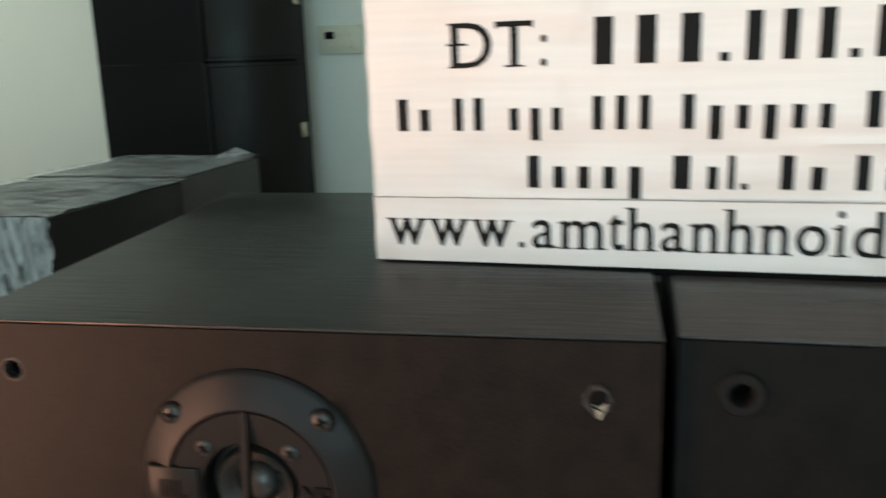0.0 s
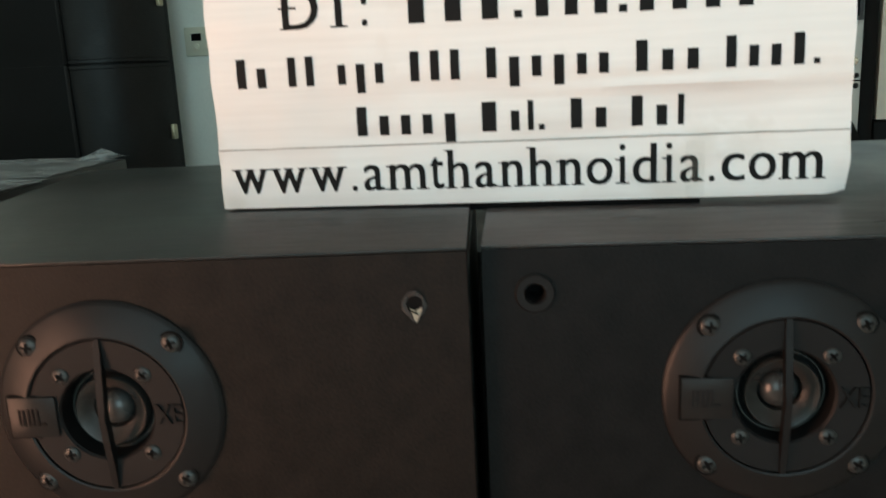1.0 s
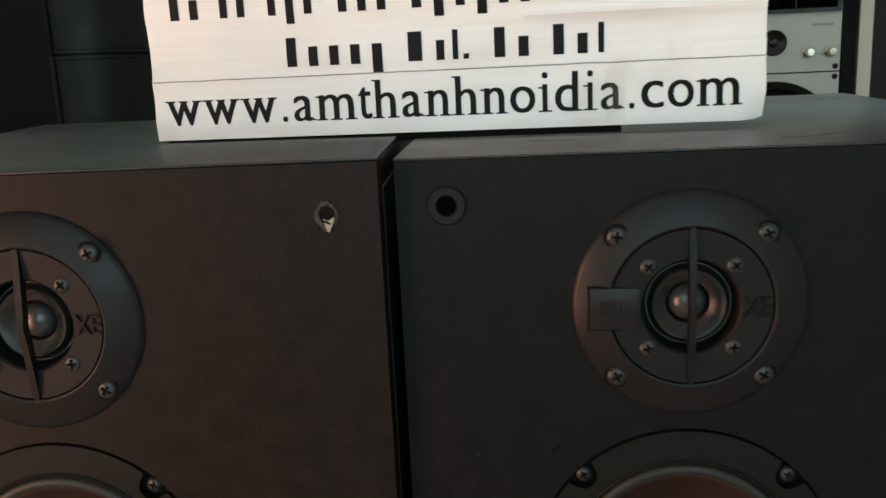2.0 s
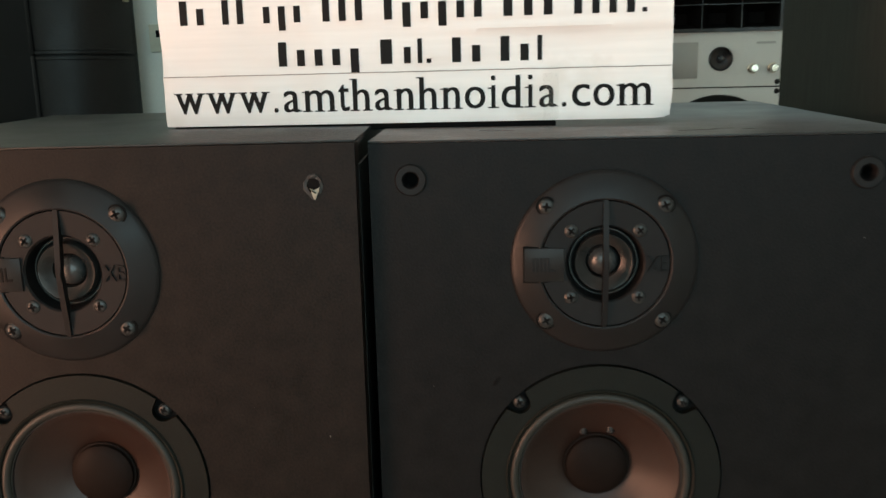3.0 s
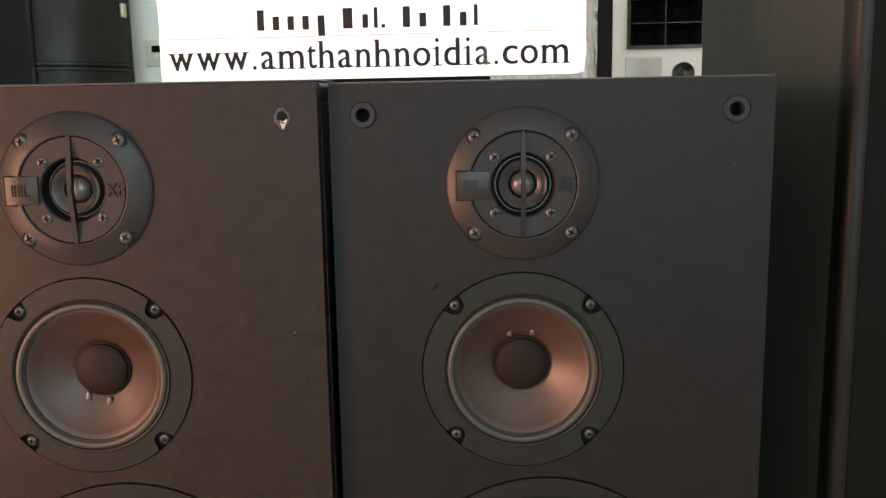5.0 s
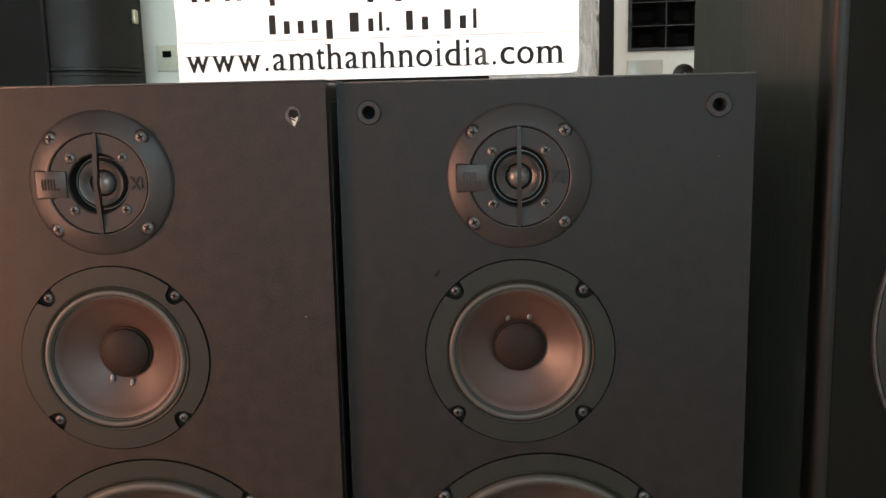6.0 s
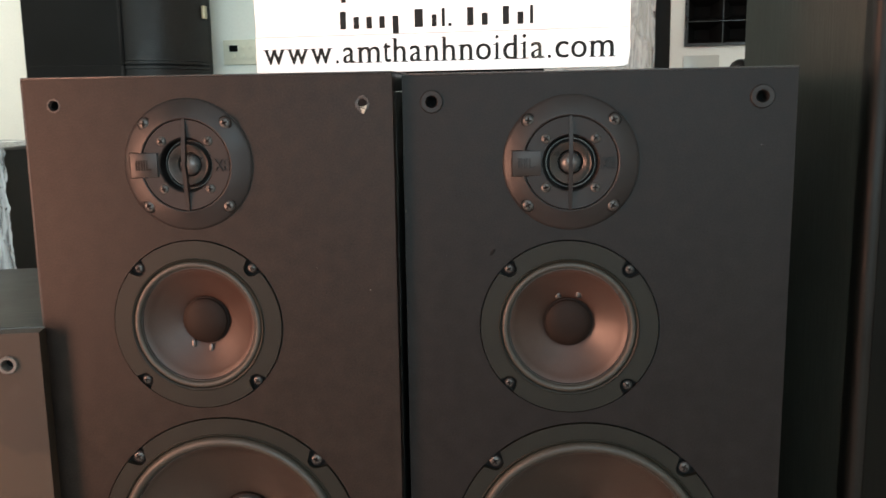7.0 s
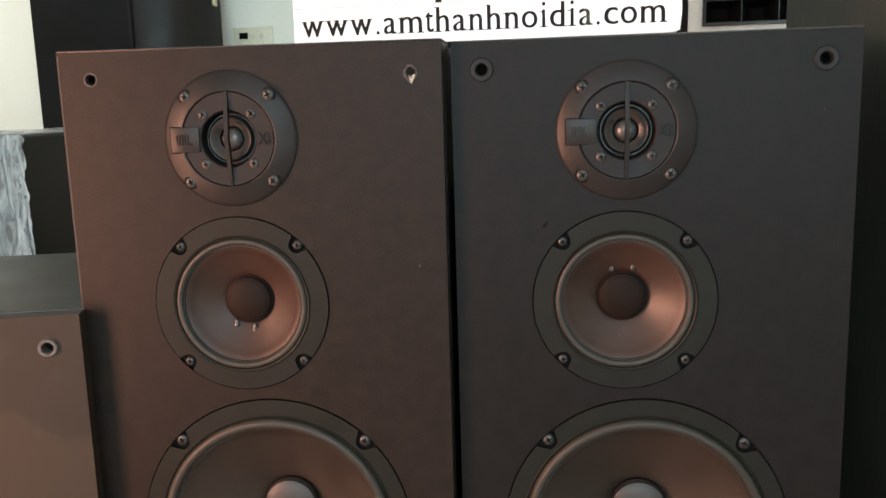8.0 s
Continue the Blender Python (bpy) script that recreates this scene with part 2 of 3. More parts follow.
def plate(loops, y0, y1):
    """A flat panel across y, with the first loop of (x, z) as its outline and the others as holes."""
    bm = bmesh.new()
    edges = []
    for loop in loops:
        vs = [bm.verts.new((x, y0, z)) for x, z in loop]
        edges += [bm.edges.new((vs[i - 1], vs[i])) for i in range(len(vs))]
    bmesh.ops.triangle_fill(bm, use_beauty=True, use_dissolve=False, edges=edges)
    ret = bmesh.ops.extrude_face_region(bm, geom=list(bm.faces))
    for v in ret["geom"]:
        if isinstance(v, bmesh.types.BMVert):
            v.co.y = y1
    return bm


def circle(cx, cz, r, n=96):
    return [(cx + r * math.cos(2 * math.pi * i / n), cz + r * math.sin(2 * math.pi * i / n)) for i in range(n)]


def lettering(text, width, height, bold=0.0):
    """The built-in font as a mesh in x and z that fills width and height from its lower left corner."""
    cu = bpy.data.curves.new("letters", "FONT")
    cu.body, cu.resolution_u, cu.offset = text, 4, bold
    ob = bpy.data.objects.new("letters", cu)
    scene.collection.objects.link(ob)
    me = bpy.data.meshes.new_from_object(ob.evaluated_get(bpy.context.evaluated_depsgraph_get()))
    bpy.data.objects.remove(ob)
    bm = bmesh.new()
    bm.from_mesh(me)
    bpy.data.meshes.remove(me)
    xs, ys = [v.co.x for v in bm.verts], [v.co.y for v in bm.verts]
    x0, y0, sx, sy = min(xs), min(ys), width / (max(xs) - min(xs)), height / (max(ys) - min(ys))
    for v in bm.verts:
        v.co = ((v.co.x - x0) * sx, 0, (v.co.y - y0) * sy)
    return bm


def screw_mesh(r):
    """A domed head with a black ring, facing -y; a raised black cross paints its recess's shade."""
    bm = lathe([(r, 0.0012), (r, -0.0002), (r * 0.86, -0.0011), (r * 0.5, -0.0017), (0, -0.0019)], steps=20)
    n = len(bm.faces)
    lathe([(r * 1.24, 0.0002), (r * 1.20, -0.00025), (r * 0.97, -0.00025), (r * 0.97, 0.0004)], steps=20, bm=bm)
    for a in (0, 90):
        b = box(-r * 0.54, r * 0.54, -0.00215, -0.0006, -r * 0.14, r * 0.14)
        b.transform(Matrix.Rotation(radians(a + 20), 4, "Y"))
        me = bpy.data.meshes.new("scratch")
        b.to_mesh(me)
        b.free()
        bm.from_mesh(me)
        bpy.data.meshes.remove(me)
    bm.faces.ensure_lookup_table()
    for f in bm.faces[n:]:
        f.material_index = 1
    return mesh_of("screw", bm, STEEL, DARK)


SCREW, SCREW_SMALL, SCREW_INNER = screw_mesh(0.0048), screw_mesh(0.0038), screw_mesh(0.0043)


# ---- the room ----
# Only the north side shows; the other surfaces are unseen and close the room.
X0, X1, Y0, Y1, ZC = -2.60, 2.20, -2.60, 1.73, 2.75


def structure(name, bm, mat, label):
    return tagged(new(name, mesh_of(name, bm, mat, smooth=False)), label, "", "", "structure")


structure("floor", box(X0 - 0.4, X1 + 0.2, Y0 - 0.2, Y1 + 0.2, -0.12, 0.0), FLOOR, "plain tiled shop floor in warm beige")
structure("ceiling", box(X0 - 0.4, X1 + 0.2, Y0 - 0.2, Y1 + 0.2, ZC, ZC + 0.12), CEILING, "plain white painted ceiling")
structure("wall_north", box(X0 - 0.2, X1 + 0.2, Y1, Y1 + 0.15, 0, ZC), WALL, "pale greenish white painted wall")
structure("wall_pier", box(X0, -1.25, Y1 - 0.03, Y1 - 0.001, 0, ZC - 0.001), WALL_CREAM, "cream painted pier in the corner")
structure("wall_east", box(X1, X1 + 0.15, Y0, Y1, 0, ZC), WALL_CREAM, "cream painted side wall")
# Unseen wall; its opening is assumed, to hold the front lamp.
bm = plate([[(X0, 0), (X1, 0), (X1, ZC), (X0, ZC)], [(-0.75, 0.55), (1.75, 0.55), (1.75, 2.35), (-0.75, 2.35)]], Y0 - 0.15, Y0)
structure("wall_south", bm, WALL_CREAM, "unseen cream wall with a wide opening for the front lamp")
# Unseen wall; its opening only holds the added fill lamp.
bm = plate([[(-0.45, 0), (Y1, 0), (Y1, ZC), (-0.45, ZC)], [(0.05, 0.95), (1.45, 0.95), (1.45, 2.25), (0.05, 2.25)]], 0, 0.15)
bm.transform(Matrix.Translation((X0, 0, 0)) @ Matrix.Rotation(radians(90), 4, "Z"))
structure("wall_west", bm, WALL_CREAM, "unseen cream side wall with an opening for the added fill")
# Unseen return and wall, added to hold the warm lamp near the pair.
structure("warm_lamp_return", box(X0 - 0.15, -1.00, -0.60, -0.45, 0, ZC), WALL_CREAM, "unseen cream return added beside the warm lamp")
bm = plate([[(Y0, 0), (-0.44, 0), (-0.44, ZC), (Y0, ZC)], [(-1.05, 0.02), (-0.48, 0.02), (-0.48, 2.05), (-1.05, 2.05)]], 0, 0.15)
bm.transform(Matrix.Translation((-0.85, 0, 0)) @ Matrix.Rotation(radians(90), 4, "Z"))
structure("warm_lamp_wall", bm, WALL_CREAM, "unseen cream wall added with an opening for the warm lamp")


# ---- the pair of large loudspeakers ----
D = 0.300


def ring_outline(R, s, notch, n=288):
    """A circle of radius R with a round notch at each of four screws, s from the middle."""
    pts = []
    for i in range(n):
        a = 2 * math.pi * i / n
        d = (a - math.pi / 4 + math.pi / 4) % (math.pi / 2) - math.pi / 4
        r = R
        if abs(s * math.sin(d)) < notch:
            r = min(R, s * math.cos(d) - math.sqrt(notch ** 2 - (s * math.sin(d)) ** 2))
        pts.append((r * math.cos(a), r * math.sin(a)))
    return pts


def arc_pts(r0, r1, y, high, n=8):
    """A half roll between two radii, standing high towards the viewer."""
    return [(r0 + (r1 - r0) * (0.5 - 0.5 * math.cos(math.pi * k / n)), y - high * math.sin(math.pi * k / n)) for k in range(n + 1)]


def cone_driver(parent, name, label, cx, cz, R, s, notch, roll0, roll1, cap, deep, cone_mat, cap_mat, screw, tabs, high):
    at = Matrix.Translation((cx, 0, cz))
    ring = plate([ring_outline(R, s, notch), circle(0, 0, roll0 + 0.0012, 120)], -0.0012, 0.0030)
    frame_ob = part(name, ring, FRAME, parent, label, at)
    part("basket", lathe([(R + 0.003, 0.0045), (roll0 - 0.002, 0.0045), (roll0 - 0.002, 0.012), (R + 0.003, 0.012)], closed=True), DARK, frame_ob)
    part("rim", lathe([(roll0 + 0.0012, 0.004), (roll0 + 0.0012, -0.0016), (roll0 + 0.0004, -0.0024), (roll0 - 0.0010, -0.0016), (roll0 - 0.0014, 0.004)]), FRAME, frame_ob)
    part("surround", lathe(arc_pts(roll0 - 0.001, roll1, 0.0012, high), steps=96), RUBBER, frame_ob, "black rubber roll surround")
    prof = [(roll1 + 0.0006, 0.0010), (roll1 - 0.0012, 0.0016)]
    steps = 8 if roll1 < 0.06 else 46
    for k in range(1, steps + 1):
        f = k / steps
        ripple = 0 if steps == 8 else 0.00022 * (-1) ** k
        prof.append((roll1 - 0.0012 + (cap - 0.001 - roll1) * f, 0.0016 + deep * (f ** 0.85) + ripple))
    part("cone", lathe(prof, steps=96), cone_mat, frame_ob, "smoky brown semi-gloss cone")
    # Glossy ring added to catch the highlight of the surround's inner lip.
    part("cone_rim", lathe([(roll1 + 0.0010, 0.0010), (roll1 + 0.0006, 0.0001), (roll1 - 0.0003, 0.0001), (roll1 - 0.0010, 0.0018)], steps=96), GLOSS, frame_ob, "thin glossy ring added for the bright line at the cone's edge")
    part("roll_joint", lathe([(roll1 + 0.0016, 0.0014), (roll1 + 0.0012, -0.0004), (roll1 + 0.0004, -0.0004), (roll1 + 0.0001, 0.0016)], steps=96), DARK, frame_ob)
    part("cap_rim", lathe([(cap + 0.0012, deep * 0.97), (cap + 0.0008, deep * 0.92), (cap - 0.0002, deep * 0.91), (cap - 0.0006, deep * 0.95)], steps=64), CAP, frame_ob)
    part("joint", lathe([(roll0 - 0.0002, 0.0030), (roll0 - 0.0006, -0.0004), (roll0 - 0.0018, -0.0004), (roll0 - 0.0022, 0.0030)], steps=96), DARK, frame_ob)
    part("dust_cap", lathe([(cap, deep * 0.93), (cap * 0.97, deep * 0.86)] + [(cap * math.cos(radians(a)), deep * 0.86 - cap * 0.26 * math.sin(radians(a))) for a in (15, 30, 45, 60, 75)] + [(0, deep * 0.86 - cap * 0.26)], steps=64), cap_mat, frame_ob, "matt domed dust cap")
    for i in range(4):
        a = math.pi / 4 + i * math.pi / 2
        part("screw", screw, None, frame_ob, "", Matrix.Translation((s * math.cos(a), 0.0022, s * math.sin(a))) @ pose(0, 0, 0, 0, 37 * i, 0))
    for tx, tz in tabs:
        r = math.hypot(tx, tz)
        y = 0.0016 + deep * ((roll1 - r) / (roll1 - cap)) ** 0.85
        b = bmesh.new()
        bmesh.ops.create_uvsphere(b, u_segments=12, v_segments=8, radius=0.0033)
        for v in b.verts:
            v.co = (v.co.x * (0.95 if v.co.z < 0 else 0.7), v.co.y * 0.5, v.co.z * (1.1 if v.co.z < 0 else 1.7))
        part("solder_tab", b, GLOSS, frame_ob, "small glossy black solder tab", Matrix.Translation((tx, y - 0.0008, tz)))
    return frame_ob


def tweeter(parent, cx, cz, worn):
    at = Matrix.Translation((cx, 0, cz))
    R, rin = 0.0547, 0.0378
    flange = part("tweeter", lathe([(R, 0.003), (R, -0.0008), (R - 0.0007, -0.0016), (R - 0.0025, -0.0026), (rin + 0.0030, -0.0066), (rin + 0.0010, -0.0071), (rin, -0.0066), (rin, 0.001)], steps=128),
                  PLASTIC, parent, "round black plastic tweeter with embossed face", at)
    part("faceplate", lathe([(rin - 0.0008, 0.002), (rin - 0.0005, -0.0056), (rin - 0.0009, -0.0062), (0.0232, -0.0058), (0.0222, -0.0048), (0.0212, 0.0040), (0.0188, 0.0062)], steps=96), PLASTIC_IN, flange)
    part("throat_recess", lathe([(0.0211, 0.0050), (0.0208, 0.0046), (0.0172, 0.0046), (0.0170, 0.0062)], steps=64), DARK, flange)
    part("wear_ring", lathe([(0.0202, 0.0048), (0.0200, 0.0022), (0.0194, 0.0022), (0.0191, 0.0048)], steps=64), THROAT, flange, "thin pale worn ring")
    part("throat_ring", lathe([(0.0173, 0.0046), (0.0172, -0.0010), (0.0168, -0.0016), (0.0160, -0.0013), (0.0130, 0.0014), (0.0103, 0.0032), (0.0100, 0.0072)], steps=64), HORN_RING, flange, "satin flared ring round the dome")
    part("dome_surround", lathe([(0.0102, 0.0058), (0.0094, 0.0050), (0.0084, 0.0062)], steps=48), DARK, flange)
    part("dome", lathe([(0.0090, 0.0064)] + [(0.0088 * math.cos(radians(a)), 0.0056 - 0.0066 * math.sin(radians(a))) for a in (8, 20, 32, 45, 58, 72)] + [(0, -0.0010)], steps=48), DOME, flange, "small glossy grey dome")
    # the badge, which breaks the inner circle, in a thin sunk outline
    part("badge_seat", box(-0.0475, -0.0330, -0.00690, -0.0020, -0.0107, 0.0107, 0.0003), DARK, flange)
    part("badge", box(-0.0467, -0.0238, -0.00715, -0.0030, -0.0099, 0.0099, 0.0003), BADGE, flange, "rectangular maker's badge with a worn stamped mark")
    ink = PRINT_DARK if worn else PLASTIC_IN
    for x0, x1, z0, z1 in ((-0.0424, -0.0411, -0.0040, 0.0042), (-0.0405, -0.0389, -0.0042, 0.0042), (-0.0380, -0.0366, -0.0042, 0.0042), (-0.0360, -0.0345, -0.0042, 0.0042),
                           (-0.0336, -0.0322, -0.0042, 0.0042), (-0.0322, -0.0290, -0.0042, -0.0026)):
        part("badge_mark", box(x0, x1, -0.00740, -0.0070, z0, z1, 0.00015, 1), ink, flange)
    bm = lettering("XE", 0.0126, 0.0096, 0.004)
    ret = bmesh.ops.extrude_face_region(bm, geom=list(bm.faces))
    for v in ret["geom"]:
        if isinstance(v, bmesh.types.BMVert):
            v.co.y = -0.0013
    part("embossed_letters", bm, EMBOSS_SHADE, flange, "raised letters darkened for the shade of their relief", Matrix.Translation((0.0238, -0.0058, -0.0050)))
    # upright bridge that stands proud in front of the dome
    bm = bmesh.new()
    n, half = 14, 0.0016
    rows = []
    for k in range(n + 1):
        z = rin * (-1 + 2 * k / n)
        out = -0.0070 - 0.0048 * (1 - abs(z / rin))
        back = -0.0036 if abs(z) > 0.0205 else out + 0.0050
        rows.append([bm.verts.new((sx * half, y, z)) for sx, y in ((-1, back), (-1, out), (1, out), (1, back))])
    for p, q in zip(rows, rows[1:]):
        for i in range(4):
            bm.faces.new((p[i], p[(i + 1) % 4], q[(i + 1) % 4], q[i]))
    bm.faces.new(rows[0]), bm.faces.new(rows[-1])
    bmesh.ops.bevel(bm, geom=[e for e in bm.edges if abs((e.verts[0].co - e.verts[1].co).x) < 1e-6], offset=0.0004, segments=1, affect="EDGES")
    part("bridge", bm, PLASTIC_IN, flange, "thin upright plastic bridge over the dome")
    for sx in (-1, 1):
        for sz in (-1, 1):
            part("screw", SCREW, None, flange, "", Matrix.Translation((sx * 0.0340, -0.0040, sz * 0.0340)) @ pose(0, 0, 0, 0, 31 * sx + 17 * sz, 0))
            part("screw", SCREW_INNER, None, flange, "", Matrix.Translation((sx * 0.0197, -0.0054, sz * 0.0197)) @ pose(0, 0, 0, 0, 50 * sx - 21 * sz, 0))
    return flange


def socket(parent, x, z, torn=False, ring=True):
    if ring:
        part("grille_socket", lathe([(0.0094, 0.001), (0.0094, -0.0008), (0.0086, -0.0016), (0.0052, -0.0016), (0.0044, -0.0006), (0.0040, 0.016)], x, z, 36), PLASTIC_IN, parent, "round grille socket")
    part("socket_bore", lathe([(0.0062 if ring else 0.0041, 0.0006), (0.0058 if ring else 0.0039, 0.0150), (0, 0.0150)], x, z, 24), DARK, parent)
    if not ring:
        part("torn_rim", lathe([(0.0064, 0.0004), (0.0057, -0.0003), (0.0048, -0.0004), (0.0038, 0.003)], x, z - 0.0003, 9), SOCKET_DULL, parent, "chipped rim round the hole")
    if torn:
        # the board has burst round the hole into a kite of torn edges, with a white splinter of the peg left in it
        rim = [(-0.0050, 0.0035), (-0.0025, 0.0072), (0.0015, 0.0078), (0.0048, 0.0045), (0.0060, 0.0002), (0.0035, -0.0050), (0.0010, -0.0098), (-0.0012, -0.0088), (-0.0045, -0.0040), (-0.0062, 0.0005)]
        rim = [(u * 0.88, w * 0.88) for u, w in rim]
        hole = [(0.0003 + 0.74 * u, 0.0002 + 0.74 * w) for u, w in rim]
        at = Matrix.Translation((x, 0, z))
        edge = plate([rim, hole], -0.0007, 0.0004)
        for v in edge.verts:
            v.co.y += 0.0006 * noise.noise(v.co * 420)
        part("torn_edge", edge, TORN, parent, "torn board edge round the socket", at)
        # Flush black plate stands in for the shade inside the torn hole.
        part("hollow_shade_plate", plate([[(0.0003 + 0.80 * u, 0.0002 + 0.80 * w) for u, w in rim]], -0.0001, 0.0003), DARK, parent, "", at)
        wedge = plate([[(-0.0016, -0.0016), (0.0008, -0.0026), (0.0038, -0.0008), (0.0034, -0.0030), (0.0011, -0.0080), (0.0002, -0.0076)]], -0.0010, 0.0002)
        for v in wedge.verts:
            v.co.y -= 0.0009 * (v.co.z + 0.009) / 0.009
        part("broken_peg", wedge, CHIP, parent, "splintered white stub of a broken peg", at)
        part("split", box(-0.0006, 0.0030, -0.0022, -0.0008, -0.0004, 0.0003, 0.0001, 1), DARK, parent, "", at @ pose(-0.0008, 0, -0.0026, 0, 28, 0))
        part("torn_lip", box(-0.0020, 0.0026, -0.0016, -0.0004, -0.0008, 0.0010, 0.0004, 1), SOCKET_DULL, parent, "grey lip of torn board", at @ pose(-0.0006, 0, 0.0052, 0, -14, 0))


def loudspeaker(m, label, high, flipped, worn, W, dx):
    sp = thing("loudspeaker", label, "loudspeaker", m, "pair of large loudspeakers")
    up, t0 = high - 0.948, 0.0016
    tw, md, wf = (0.1370 + dx, 0.8747 + up), (0.1365 + dx, 0.7375 + up), (0.1545 + dx, 0.5370 + up)
    holes = [(0.0245 + dx, 0.9250 + up), (0.2845 + dx, (0.9222 if worn else 0.9250) + up)]
    loops = [[(0.0003, 0.001), (W - 0.0003, 0.001), (W - 0.0003, high - t0), (0.0003, high - t0)], circle(*tw, 0.050), circle(*md, 0.0742), circle(*wf, 0.1182)]
    loops += [circle(x, z, 0.0054 if worn else 0.0080, 24) for x, z in holes]
    baffle = part("baffle", plate(loops, 0, 0.018), BAFFLE if worn else BAFFLE_GREY, sp, "brown-black vinyl front panel" if worn else "charcoal vinyl front panel")
    t = 0.016

    def panel(name, label, *dims, mat=ASH):
        bm = box(*dims, 0.0006)
        for v in bm.verts:
            if v.co.z > high - t - 0.003:
                v.co.z += 0.026 * v.co.y
        part(name, bm, mat, sp, label)

    panel("top_panel", "black ash veneered top with fine grain" if worn else "paler black ash veneered top with a sheen", 0, W, 0.0004, D, high - 0.0014, high, mat=ASH if worn else ASH_PALER)
    panel("top_board", "", 0.0005, W - 0.0005, 0.0186, D - 0.0005, high - t, high - 0.0018)
    panel("bottom_panel", "", 0, W, 0.0185, D, 0, t)
    panel("side_panel", "", 0, t, 0.0181, D, t + 0.0005, high - t - 0.0005)
    panel("side_panel", "", W - t, W, 0.0181, D, t + 0.0005, high - t - 0.0005)
    panel("back_panel", "", t + 0.0005, W - t - 0.0005, D - t, D - 0.0005, t + 0.0005, high - t - 0.0005)
    for x in (0.0014,) if worn else ():
        part("edge_wear", box(x - 0.0005, x + 0.0005, -0.0003, 0.0010, 0.02, high - 0.004, 0.0002, 1), SOCKET_DULL, sp, "rubbed edge of the front panel")
    rnd = random.Random(11 if worn else 23)
    marks = [(0.0735, 0.8010, 0.0013, 0.0036, 35)] if not worn else []
    for x, z, w, h, a in marks:
        part("scuff", lathe([(1.0, 0.0), (0.6, -0.0002), (0, -0.0002)], 0, 0, 14), DARK if not worn else CHIP_DULL, sp, "", pose(x, -0.0001, z, 0, a, 0) @ Matrix.Diagonal((w, 1, h, 1)))
    for k in range(6):
        r = rnd.uniform(0.0002, 0.0005)
        part("speck", lathe([(1.0, 0.0), (0.5, -0.0003), (0, -0.0003)], 0, 0, 7), CHIP_DULL, sp, "", pose(rnd.uniform(0.01, 0.30), -0.0001, rnd.uniform(0.45, 0.94), 0, 0, 0) @ Matrix.Diagonal((r, 1, r * rnd.uniform(0.7, 1.6), 1)))
    if not worn:
        for x, y, a, n in ((0.072, 0.052, 8, 0.016), (0.083, 0.050, -12, 0.007), (0.196, 0.028, 14, 0.026), (0.212, 0.036, 5, 0.014), (0.226, 0.030, 22, 0.010)):
            part("scratch", box(-n / 2, n / 2, -0.0003, 0.0003, 0, 0.0003, 0.0001, 1), CHIP_DULL, sp, "", pose(x, y, high + 0.026 * y, 0, 0, a))
    tweeter(sp, *tw, worn)
    tabs = [(-0.0085, 0.0235), (0.0085, 0.0245)] if flipped else [(-0.0118, -0.0225), (0.0042, -0.0262)]
    cone_driver(sp, "midrange", "midrange driver with ring frame and smoky cone", *md, 0.0731, 0.0697, 0.0066, 0.0570, 0.0497, 0.0200, 0.021, CONE, CAP, SCREW_SMALL, tabs, 0.0038)
    cone_driver(sp, "woofer", "large woofer with ring frame and dark cone", *wf, 0.1170, 0.1130, 0.0075, 0.1020, 0.0915, 0.0242, 0.052, CONE_BIG, CAP_BIG, SCREW, [], 0.0065)
    for i, (x, z) in enumerate(holes):
        socket(sp, x, z, torn=worn and i == 1, ring=not worn)
    return sp


loudspeaker(pose(-0.3168, -0.0405, 0, 0, 0, 4.45), "large brown-black three-way loudspeaker with a chipped grille socket", 0.950, False, True, 0.3125, 0.0030)
loudspeaker(pose(0, -0.0050, 0, 0, 0, 2.1), "large charcoal three-way loudspeaker with intact grille sockets", 0.948, True, False, 0.3112, 0.0)


